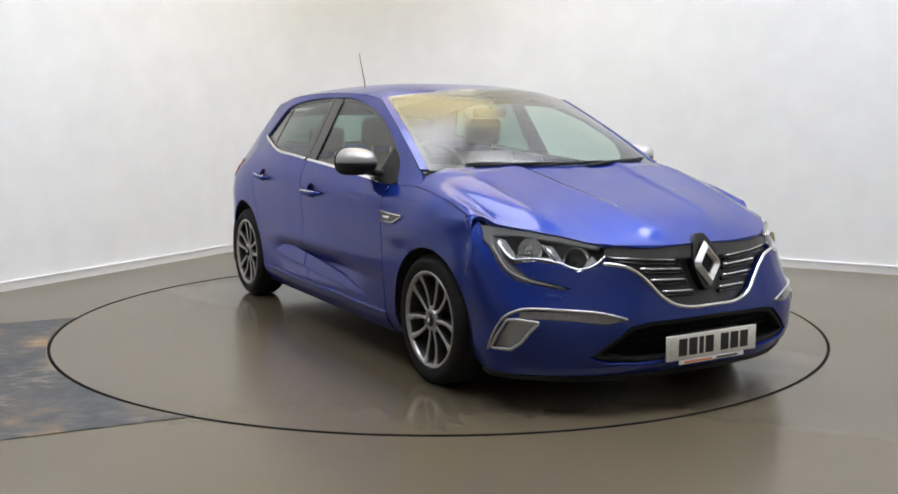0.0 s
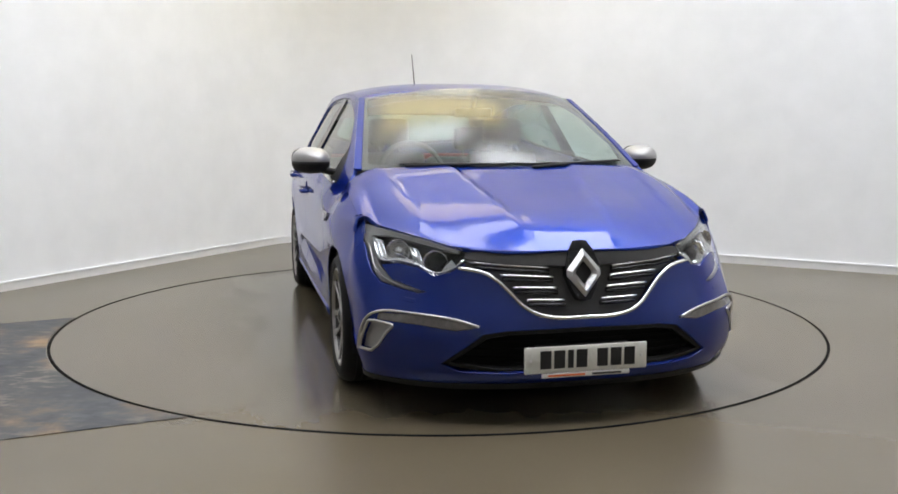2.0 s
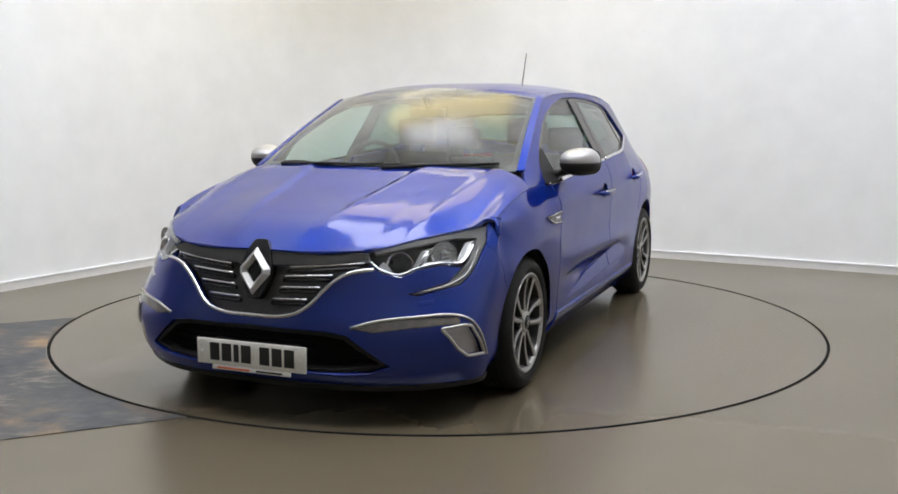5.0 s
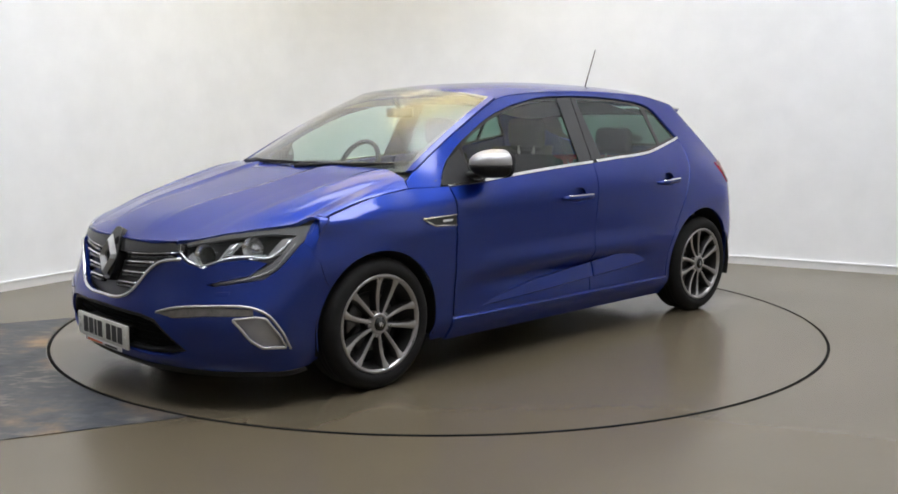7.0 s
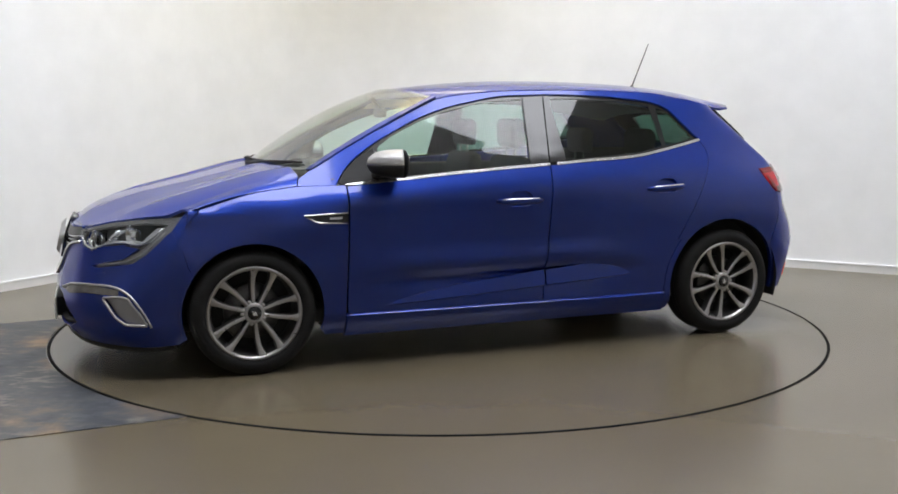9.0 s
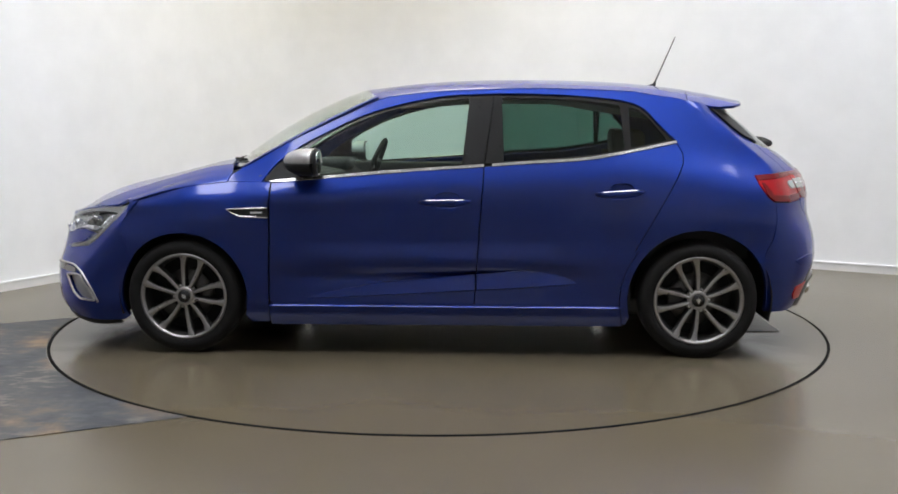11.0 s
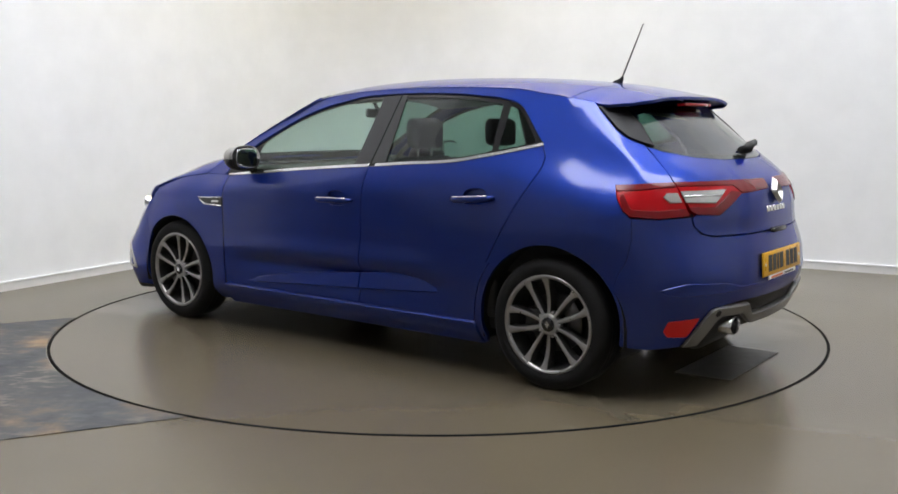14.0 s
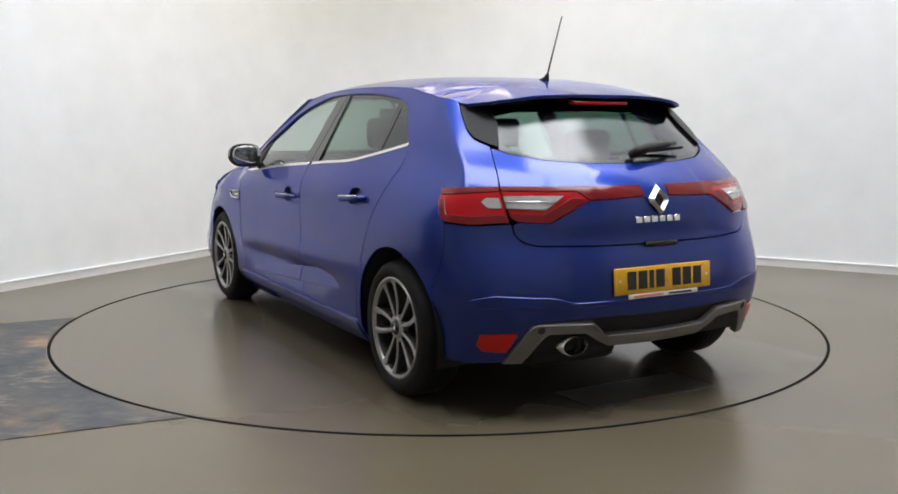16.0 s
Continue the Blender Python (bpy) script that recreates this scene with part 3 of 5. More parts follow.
GAP = .0035
BELT = [(.915, .902), (.586, .929), (.279, .955), (-.023, .977), (-.236, .990), (-.493, 1.008), (-.70, 1.020), (-.80, 1.030), (-.92, 1.051), (-1.08, 1.081), (-1.243, 1.111)]
TOPLINE = [(-1.243, 1.111), (-1.19, 1.165), (-1.13, 1.222), (-1.06, 1.282), (-.96, 1.318), (-.77, 1.343), (-.48, 1.358), (-.18, 1.356), (-.03, 1.348),
           (.119, 1.322), (.272, 1.288), (.428, 1.237), (.586, 1.162), (.746, 1.075), (.86, .985), (.905, .925)]
belt_line = curve_pts(BELT, 50)
top_line = curve_pts(TOPLINE, 60)
ROOF_EDGE = [(1.06, .955), (1.00, .992), (.88, 1.066), (.78, 1.116), (.615, 1.196), (.454, 1.275), (.33, 1.330), (.14, 1.362), (-.08, 1.378), (-.35, 1.386), (-.7, 1.384), (-1.0, 1.370), (-1.2, 1.346), (-1.4, 1.336), (-1.62, 1.324), (-1.8, 1.313), (-1.96, 1.300)]
roof_line = curve_pts(ROOF_EDGE, 60)
DLO = [*belt_line[:-1], *top_line[:-1]]
R_FRONT, R_REAR = .337, .364          # wheel arches
B_X = lambda z: -.236 + (.992 - z) * .07                      # line between the doors
REAR_CUT = [(-1.243, 1.10), (-1.262, 1.056), (-1.253, 1.005), (-1.205, .912), (-1.138, .796), (-1.055, .650), (-1.005, .560)]

for mode, s in SIDES:
    L = skin(mode)
    # upper frame: pillars and roof rail round the windows
    quarter_rear = [(-1.938, 1.288), (-1.940, 1.28), (-1.950, 1.225), (-1.965, 1.178), (-2.005, 1.142), (-2.083, 1.112), (-2.083, .975), (-2.08, .952), (-1.94, .9515), (-1.79, .9475), (-1.62, .942), (-1.65, .882),
                    (-1.698, .830), (-1.745, .806), (-1.757, .80), (-1.757, .72), (-1.717, .62), (-1.68, .57)]
    # fender
    fender = [(.868 + GAP, .903), (1.10, .899), (1.20, .892), (1.33, .873), (1.47, .847), (1.56, .818), (a_of(.79, 1.625), .790), (a_of(.78, 1.640), .780), (a_of(.70, 1.70), .700), (1.68, .62), (1.635, .53),
              *arch(1.3345, R_FRONT, .303, 36, 197, 30), (.985, .165), (.888 + GAP, .165), (.884 + GAP, .30), (.874 + GAP, .60)]
    panel("fender_flange", [(1.40, .845), (1.50, .842), (1.58, .822), (1.66, .802), (1.80, .792), (1.92, .784), (1.95, .74), (1.60, .74), (1.40, .78)], L, M_PAINT, car, step=.03, off=-.007, depth=0)
    panel("front_fender", fender, L, M_PAINT, car, step=.028, depth=.003, soft_edge=.001)
    # doors
    def bowl(mid, zc, grow=0.0):
        return rounded([(mid + .062 + grow, zc - .036 - grow), (mid - .062 - grow, zc - .034 - grow), (mid - .068 - grow, zc + .018), (mid - .04, zc + .046 + grow), (mid + .04, zc + .044 + grow), (mid + .068 + grow, zc + .016)], .03)
    fd = [(.866 - GAP, .897), (.872 - GAP, .60), (.882 - GAP, .310), (.874, .276), (.80, .270), (B_X(.27) + GAP, .270), (B_X(.5) + GAP, .5), (B_X(.8) + GAP, .8), (B_X(.98) + GAP, .981),
          *[(x, z - .009) for x, z in belt_line if B_X(.98) + .01 < x < .855][::-1]]
    front_door = panel("front_door", fd, L, M_PAINT, car, step=.03, holes=[bowl(-.0465, .8105)])
    rd = [(B_X(.98) - GAP, .981), (B_X(.8) - GAP, .8), (B_X(.5) - GAP, .5), (B_X(.27) - GAP, .270), (-.928, .270), (-.927, .30), *arch(-1.3345, R_REAR + .040, .303, 8, 40, 8),
          *[(x + GAP, z) for x, z in REAR_CUT[::-1]], *[(x, z - .009) for x, z in belt_line if -1.235 < x < B_X(.98) - .01][::-1]]
    rear_door = panel("rear_door", rd, L, M_PAINT, car, step=.03, holes=[bowl(-.932, .858)])
    wedge_top = lambda x: np.interp(x, [-.73, -.60, -.45, -.21, .3, .73], [.392, .437, .455, .433, .385, .302])
    wedge_low = lambda x: .298 + (.73 - x) * .0616

    def wedge(uv, side=L):
        P, Nn = side(uv)
        t = np.clip(wedge_top(uv[:, 0]) - uv[:, 1], 0, .13)
        P[:, 1] = np.sign(P[:, 1]) * (.885 + .24 * t)
        Nn[:, 0], Nn[:, 1], Nn[:, 2] = 0, np.sign(P[:, 1]), .24
        return P, Nn / np.linalg.norm(Nn, axis=1, keepdims=True)

    for door, xs in ((front_door, np.linspace(.72, B_X(.4) + .006, 14)), (rear_door, np.linspace(B_X(.4) - .006, -.725, 10))):
        panel("door_pressing", [(x, wedge_top(x)) for x in xs] + [(x, wedge_low(x)) for x in xs[::-1]], wedge, M_PAINT, door, step=.03, depth=.02, soft_edge=.004)
    # sill
    panel("sill", [(.880, .2625), (-.930, .2625), (-.950, .160), (.884, .155)], L, M_PAINT, car, step=.03, off=.008, soft_edge=.009, depth=.024)
    # quarter panel with rear pillar and roof rail
    quarter = [(1.103, .902), (1.09, .935), *roof_line, *quarter_rear, *arch(-1.3345, R_REAR, .303, 150, -16, 34), (-.972, .165), (-.955, .165), (-.938, .235), (-.934, .30),
               *arch(-1.3345, R_REAR + .035, .303, 10, 40, 8), *[(x - GAP, z) for x, z in REAR_CUT[::-1]], (-1.2475, 1.112), *top_line[1:], (.915, .912), (.92, .9035)]
    panel("side_frame", quarter, L, M_PAINT, car, step=.028, depth=.02)
    # window surround, panes and pillar covers
    panel("window_surround", DLO, L, M_GLOSSBLACK, car, step=.03, off=-.010, depth=0, holes=[
        rounded([(.66, .945), (-.12, .992), (-.155, 1.335), (-.02, 1.326), (.135, 1.303), (.288, 1.268), (.44, 1.217), (.596, 1.143), (.68, 1.088), (.695, .95)], .012),
        rounded([(-.335, 1.014), (-.66, 1.037), (-.79, 1.048), (-.90, 1.068), (-.955, 1.080), (-.930, 1.302), (-.76, 1.326), (-.48, 1.340), (-.325, 1.341)], .012),
        rounded([(-.985, 1.084), (-1.19, 1.121), (-1.165, 1.155), (-1.10, 1.222), (-1.045, 1.268), (-.975, 1.292)], .012)])
    panel("front_window_pane", rounded([(.67, .936), (-.13, .984), (-.163, 1.343), (-.02, 1.334), (.135, 1.31), (.288, 1.276), (.44, 1.225), (.596, 1.151), (.69, 1.095), (.705, .94)], .012), L, M_GLASS, car,
          "clear green-tinted window glass", step=.05, off=-.013, depth=.004).visible_shadow = False
    panel("rear_window_pane", rounded([(-.327, 1.006), (-.66, 1.029), (-.79, 1.040), (-.90, 1.060), (-.963, 1.072), (-.938, 1.309), (-.76, 1.333), (-.48, 1.347), (-.317, 1.348)], .012), L, M_TINT, car,
          "dark tinted window glass", step=.05, off=-.013, depth=.004).visible_shadow = False
    panel("quarter_window_pane", rounded([(-.977, 1.076), (-1.205, 1.116), (-1.165, 1.165), (-1.10, 1.232), (-1.045, 1.277), (-.965, 1.30)], .012), L, M_TINT, car,
          "dark tinted window glass", step=.05, off=-.013, depth=.004).visible_shadow = False
    panel("door_pillar_cover", [(B_X(1) + .004, .995), (-.125, .988), (-.165, 1.345), (B_X(1.35) - .02, 1.352)], L, M_GLOSSBLACK, car, step=.05, off=-.004, depth=.006)
    panel("door_pillar_cover", [(B_X(1) - .004, 1.0), (-.335, 1.002), (-.322, 1.352), (B_X(1.35) - .028, 1.352)], L, M_GLOSSBLACK, car, step=.05, off=-.004, depth=.006)
    panel("mirror_triangle", [(.90, .912), (.70, .926), (.705, 1.08), (.80, 1.03), (.87, .965)], L, M_BLACK, car, step=.05, off=-.005, depth=.006)
    # chrome strip along the foot of the windows
    cut = [i for i, p in enumerate(belt_line) if p[0] > B_X(.99)][-1]
    for seg in (belt_line[:cut + 1], belt_line[cut + 1:]):
        seg = [p for p in seg if p[0] < .885]
        lo = [(x, z - .008 * min(1, .25 + (.885 - x) * 6)) for x, z in seg]
        hi = [(x, z + .005 * min(1, .25 + (.885 - x) * 6)) for x, z in seg]
        panel("belt_strip", [*lo, *hi[::-1]], L, M_CHROME, car, "polished chrome strip", step=.05, off=.004, depth=.008, edge=.02)
    # handles
    for door, hx0, hx1, hz0, hz1 in ((front_door, .092, -.165, .809, .812), (rear_door, -.803, -1.041, .851, .865)):
        mid = (hx0 + hx1) / 2 - .01
        zc = (hz0 + hz1) / 2
        panel("handle_recess", bowl(mid, zc, .006), L, M_PAINT, door, step=.02, off=-.022, depth=0)
        pts = on_skin(mode, [(hx0 + (hx1 - hx0) * t, hz0 + (hz1 - hz0) * t) for t in np.linspace(0, 1, 13)], 0)
        h = []
        for i, p in enumerate(pts):
            t = i / 12
            h.append((p[0], p[1] + s * .034 * min(1, 4.5 * t, 4.5 * (1 - t)) ** .5, p[2] - .004))
        rad = [.008 + .009 * min(1, 6 * i / 12, 6 * (1 - i / 12)) for i in range(13)]
        handle = tube("handle", h, rad, M_PAINT, door, sides=10)
        tube("handle_trim", [(x, y + s * .011, z + .011) for x, y, z in h[1:-1]], .0042, M_CHROME, door, "thin chrome strip", sides=6)
    # fender badge
    bz = [(1.088, .762), (.985, .766), (.876, .772), (.876, .722), (1.02, .727), (1.055, .742)]
    badge = panel("fender_badge", bz, L, M_GLOSSBLACK, car, "black badge with a chrome rim", step=.03, off=.003, depth=.004)
    bo = on_skin(mode, [(.878, .722), (1.02, .727), (1.058, .743), (1.09, .763), (.985, .767), (.878, .773)], .006)
    tube("badge_rim", bo, .0045, M_CHROME, badge, sides=6)
    panel("badge_bar", [(.965, .742), (.905, .744), (.905, .754), (.965, .752)], L, M_CHROME, badge, step=.03, off=.005, depth=.002)
    # arch liners
    for cx, RA in ((1.3345, R_FRONT), (-1.3345, R_REAR)):
        prof = [(RA + .012, .0), (RA + .012, .26), (.05, .262)]
        verts, faces = [], []
        for i in range(25):
            t = math.radians(-16 + 212 * i / 24)
            for r, d in prof:
                verts.append((cx + r * math.cos(t), s * (.868 - d), .300 + r * math.sin(t)))
        for i in range(24):
            for q in range(2):
                faces.append((i * 3 + q, i * 3 + q + 1, (i + 1) * 3 + q + 1, (i + 1) * 3 + q))
        part("wheel_arch_liner", mesh_bm(verts, faces), M_BLACK, car)

# ---------------------------------------------------------------- bonnet, roof, screens
HX = [2.16, 2.10, 2.05, 1.9, 1.75, 1.6, 1.4, 1.25, 1.1, .95]
HZ = [.740, .766, .786, .828, .863, .896, .945, .982, 1.004, 1.02]
EX = [2.15, 2.12, 2.05, 1.95, 1.8, 1.64, 1.55, 1.33, 1.2, 1.1, .95]
EZ = [.680, .688, .690, .705, .742, .784, .818, .874, .890, .898, .91]
EY = [.70, .71, .73, .76, .805, .827, .829, .826, .822, .818, .80]
LIP_Y = np.array([0, .12, .25, .40, .52, .64, .72, .78])
LIP_Z = np.array([.700, .699, .698, .704, .718, .750, .768, .780])
LIP_X = nose_x(LIP_Y, LIP_Z) - .010
LIP_Y, LIP_Z, LIP_X = np.append(LIP_Y, [.822, .826, .827, .825]), np.append(LIP_Z, [.788, .80, .83, .874]), np.append(LIP_X, [1.625, 1.58, 1.48, 1.33])


def bonnet(uv):
    def z_of(x, y):
        hc, ez, ey = spl(HX, HZ, x), spl(EX, EZ, x), spl(EX, EY, x)
        q = np.abs(y) / ey
        z = hc - .018 * q ** 2 - np.maximum(hc - ez - .018, .0) * q ** 11
        # the long pressings that run from the screen towards the badge: each steps up sharply and dies away outwards
        for y0, y1, h, w, far in ((.315, .185, .014, .008, .12), (.645, .545, .010, .008, .055)):
            r = y0 + (y1 - y0) * (x - 1.1) / .95
            over = np.abs(y) - r
            z = z + h / (1 + np.exp(-np.clip(over / w, -30, 30))) * np.exp(-np.maximum(over, 0) / far) * np.clip((2.12 - x) / .3, 0, 1) * np.clip((ey - np.abs(y)) / .05, 0, 1)
        ya = np.abs(y)
        d = np.maximum(spl(LIP_Y[:8], LIP_X[:8], ya) - x, -.02)
        lip = spl(LIP_Y[:8], LIP_Z[:8], ya)
        f = np.clip((.815 - ya) / .07, 0, 1)
        f = f * f * (3 - 2 * f)
        return z - f * (z - lip) * np.exp(-d / (.06 + .10 * np.clip((ya - .15) / .3, 0, 1)))
    x, y = uv[:, 0], uv[:, 1]
    z, e = z_of(x, y), .006
    zx, zy = (z_of(x + e, y) - z_of(x - e, y)) / (2 * e), (z_of(x, y + e) - z_of(x, y - e)) / (2 * e)
    n = np.stack([-zx, -zy, np.ones_like(z)], -1)
    return np.stack([x, y, z], -1), n / np.linalg.norm(n, axis=1, keepdims=True)


half = list(zip(LIP_X.tolist(), LIP_Y.tolist())) + [(1.2, .820), (1.108, .814), (1.090, .76), (1.105, .70), (1.15, .5), (1.19, .25), (1.20, 0)]
panel("bonnet", half + [(x, -y) for x, y in half[::-1][1:-1]], bonnet, M_PAINT, car, step=.024, depth=.016)


def screen_point(u, v):
    """Windscreen, u from -1 to 1 across and v from 0 at its foot to 1 at the roof."""
    b = Vector((1.235 - .20 * u * u, .738 * u, .960 + .018 * u * u))
    t = Vector((.455 - .115 * u * u, .612 * u, 1.398 - .056 * u * u))
    p = b.lerp(t, v)
    k = (.048 - .036 * u * u) * 4 * v * (1 - v)
    return p + Vector((.45, 0, .89)) * k


def sheet(f):
    def lift(uv):
        P = np.array([f(*q) for q in uv])
        e = 1e-3
        du = np.array([f(a + e, b) for a, b in uv]) - P
        dv = np.array([f(a, b + e) for a, b in uv]) - P
        n = np.cross(du, dv)
        n *= np.where(n[:, 2] < 0, -1, 1)[:, None]
        return P, n / np.linalg.norm(n, axis=1, keepdims=True)
    return lift


screen = sheet(screen_point)
panel("windscreen", [(-1, 0), (1, 0), (1, 1), (-1, 1)], screen, M_SCREEN, car, "laminated windscreen with a soft reflection", step=.09, depth=.005).visible_shadow = False
band = [(-1, 0), (1, 0), (1, 1), (-1, 1)]
panel("screen_border", band, screen, M_BLACK, car, step=.08, off=-.006, depth=0, holes=[rounded([(-.945, .07), (.945, .07), (.96, .985), (-.96, .985)], .03)])
for s in (1, -1):
    panel("windscreen_pillar", [(s * .985, .0), (s * 1.03, .0), (s * 1.035, 1.0), (s * .985, 1.0)], screen, M_PAINT, car, step=.04, off=.004, depth=.012)
part("scuttle", grid_bm(lambda u, v: (1.20 - .17 * (2 * u - 1) ** 2 + .06 - .10 * v, .76 * (2 * u - 1), .925 + .025 * v + .01 * (2 * u - 1) ** 2), 30, 4, .01), M_BLACK, car)
for yb, yt, x0 in ((.10, .62, 1.16), (-.52, .05, 1.14)):
    arm = tube("wiper_arm", [screen_point(yb / .73, .015) + Vector((.02, 0, .018)), screen_point((yb + .2) / .73, .03) + Vector((.01, 0, .022)), screen_point(yt / .75, .045) + Vector((0, 0, .018))], [.012, .009, .005], M_BLACK, car)
    tube("wiper_blade", [screen_point((yb + (yt - yb) * (-.05 + 1.1 * i / 8)) / .74, .05 + .012 * math.sin(i)) + Vector((.002, 0, .009)) for i in range(9)], .006, M_BLACK, arm)

RX = [.48, .30, .1, -.1, -.3, -.6, -.9, -1.1, -1.25, -1.42, -1.57, -1.66]
RZ = [1.389, 1.410, 1.431, 1.443, 1.448, 1.446, 1.436, 1.422, 1.406, 1.380, 1.350, 1.330]
rail = np.array(skin("L")(np.array(roof_line))[0])          # where the body's side meets the roof
rail = rail[np.argsort(rail[:, 0])]
roof_y = lambda x: np.interp(x, rail[:, 0], rail[:, 1])
roof_edge_z = lambda x: np.interp(x, rail[:, 0], rail[:, 2])


def roof_lift(uv):
    def z_of(x, y):
        zc = spl(RX, RZ, x)
        e = roof_edge_z(x) - np.clip(-1.40 - x, 0, 1) * .12
        q = np.abs(y) / roof_y(x)
        return zc - (zc - e) * np.abs(q) ** 3
    x, y = uv[:, 0], uv[:, 1]
    z, e = z_of(x, y), .006
    zx, zy = (z_of(x + e, y) - z_of(x - e, y)) / (2 * e), (z_of(x, y + e) - z_of(x, y - e)) / (2 * e)
    n = np.stack([-zx, -zy, np.ones_like(z)], -1)
    return np.stack([x, y, z], -1), n / np.linalg.norm(n, axis=1, keepdims=True)


rh = [(.452, 0), (.445, .2), (.415, .4), (.372, .55)] + [(float(x), float(roof_y(x)) + .002) for x in np.linspace(.335, -1.29, 24)] + [(-1.33, .35), (-1.335, 0)]
panel("roof", rh + [(x, -y) for x, y in rh[::-1][1:-1]], roof_lift, M_PAINT, car, step=.035, depth=.012)
sp = [(-1.341, 0), (-1.336, .35), (-1.297, float(roof_y(-1.297)) + .002), (-1.395, float(roof_y(-1.395)) + .002), (-1.47, .592), (-1.56, .54), (-1.615, .45), (-1.645, .25), (-1.652, 0)]
panel("roof_spoiler", sp + [(x, -y) for x, y in sp[::-1][1:-1]], roof_lift, M_PAINT, car, step=.035, depth=.014, soft_edge=.003)
part("headlining", grid_bm(lambda u, v: (.40 - 1.75 * u, (2 * v - 1) * .58, 1.375 - .05 * abs(2 * v - 1) ** 3 - (.035 * max(0, .35 - u) / .35 if u < .35 else .11 * max(0, u - .6) / .4)), 16, 12), M_HEADLINER, car)

# aerial
tube("aerial_base", [(-1.19, 0, 1.392), (-1.205, 0, 1.408), (-1.222, 0, 1.425), (-1.228, 0, 1.440)], [.032, .024, .012, .008], M_BLACK, car, flat=1.0)
tube("aerial_rod", [(-1.226, 0, 1.436), (-1.338, 0, 1.703)], [.0045, .0028], M_BLACK, car)

# ---------------------------------------------------------------- nose
FN = skin("F")


def both(pts):
    """A half outline of the nose or tail, closed with its mirror image."""
    return pts + [(-u, z) for u, z in pts[::-1] if abs(u) > 1e-9]


def ua(x, z):
    """Nose coordinate of a place on the corner, by its x."""
    return 2.76 - a_of(z, x)


hl_out = [(.455, .672), (.452, .690), (.479, .709), (.615, .744), (.723, .764), (.811, .781), (.835, .778), (.840, .741), (.822, .69), (.815, .64), (.801, .597), (.772, .558), (.645, .530), (.618, .538),
          (.733, .577), (.765, .625), (.703, .640), (.635, .628), (.586, .604), (.527, .618), (.479, .648)]
grille_half = [(0, .700), (.20, .694), (.30, .693), (.44, .706), (.450, .689), (.453, .668), (.478, .640), (.49, .632), (.45, .628), (.396, .617), (.345, .585), (.30, .540), (.25, .487), (.20, .458), (.14, .444), (0, .440)]
low_half = [(0, .402), (.326, .396), (.416, .382), (.49, .325), (.575, .258), (.50, .228), (.372, .220), (0, .217)]
fog_strip = [(.43, .410), (.508, .432), (.65, .447), (.79, .438), (.80, .414), (.65, .412), (.518, .396)]
fog_c = [(.80, .436), (.845, .417), (.918, .336), (.947, .262), (.83, .270), (.79, .31), (.762, .36), (.725, .402), (.80, .41)]
fog_hole = rounded([(.738, .398), (.81, .406), (.850, .400), (.905, .33), (.930, .272), (.832, .278), (.797, .31), (.768, .36)], .008)
bump_half = [(0, .702), (.20, .700), (.44, .708), (.449, .69), (.45, .668), (.476, .644), (.525, .614), (.586, .599), (.637, .624), (.703, .636), (.760, .622), (.731, .573), (.612, .536), (.645, .526), (.774, .554),
             (.806, .597), (.820, .64), (.827, .69), (2.76 - a_of(.70, 1.70) - .004, .70), (2.76 - 1.684, .62), (2.76 - 1.640, .53), *[(2.76 - x, z) for x, z in arch(1.3345, R_FRONT, .303, 36, -20, 12)],
             (2.76 - 1.70, .165), (.80, .165), (.45, .172), (0, .170)]
bumper_holes = [both(grille_half), both(low_half)]
for s in (1, -1):
    bumper_holes.append([(s * u, z) for u, z in fog_hole])
front_bumper = panel("front_bumper", both(bump_half), FN, M_PAINT, car, step=.028, holes=bumper_holes, depth=.02)
panel("bumper_lip", both([(0, .168), (.45, .170), (.80, .163), (1.02, .160), (1.04, .145), (.80, .142), (0, .144)]), FN, M_BLACK, front_bumper, step=.03, off=.004, depth=.02)
grille = panel("upper_grille", both(grille_half), FN, M_GRAPHITE, car, "dark graphite grille with chrome slats", step=.03, off=-.035, depth=0)
panel("grille_top_bar", both([(0, .702), (.46, .697), (.468, .672), (.30, .652), (0, .640)]), FN, M_GRAPHITE, grille, step=.03, off=-.006, depth=.03)
chrome = on_skin("F", curve_pts([(.492, .634), (.44, .628), (.396, .617), (.345, .585), (.30, .540), (.25, .487), (.20, .458), (.14, .444), (0, .440)], 26), .004)
tube("grille_trim", chrome + [(x, -y, z) for x, y, z in chrome[::-1][1:]], .0085, M_CHROME, grille, "polished chrome lower trim", sides=8)
for s in (1, -1):
    for y0, y1, z0, z1 in ((.452, .135, .662, .638), (.335, .12, .612, .600), (.288, .105, .563, .556), (.235, .075, .514, .510)):
        pts = on_skin("F", [(s * (y0 + (y1 - y0) * t), z0 + (z1 - z0) * t) for t in np.linspace(0, 1, 9)], -.014)
        slat = tube("grille_slat", pts, .0065, M_CHROME, grille, "chrome slat", sides=8, flat=.8)
        pts = on_skin("F", [(s * (y0 + (y1 - y0) * t), z0 + (z1 - z0) * t - .016) for t in np.linspace(.04, 1, 9)], -.022)
        tube("grille_bar", pts, .012, M_GLOSSBLACK, slat, sides=8, flat=.7)


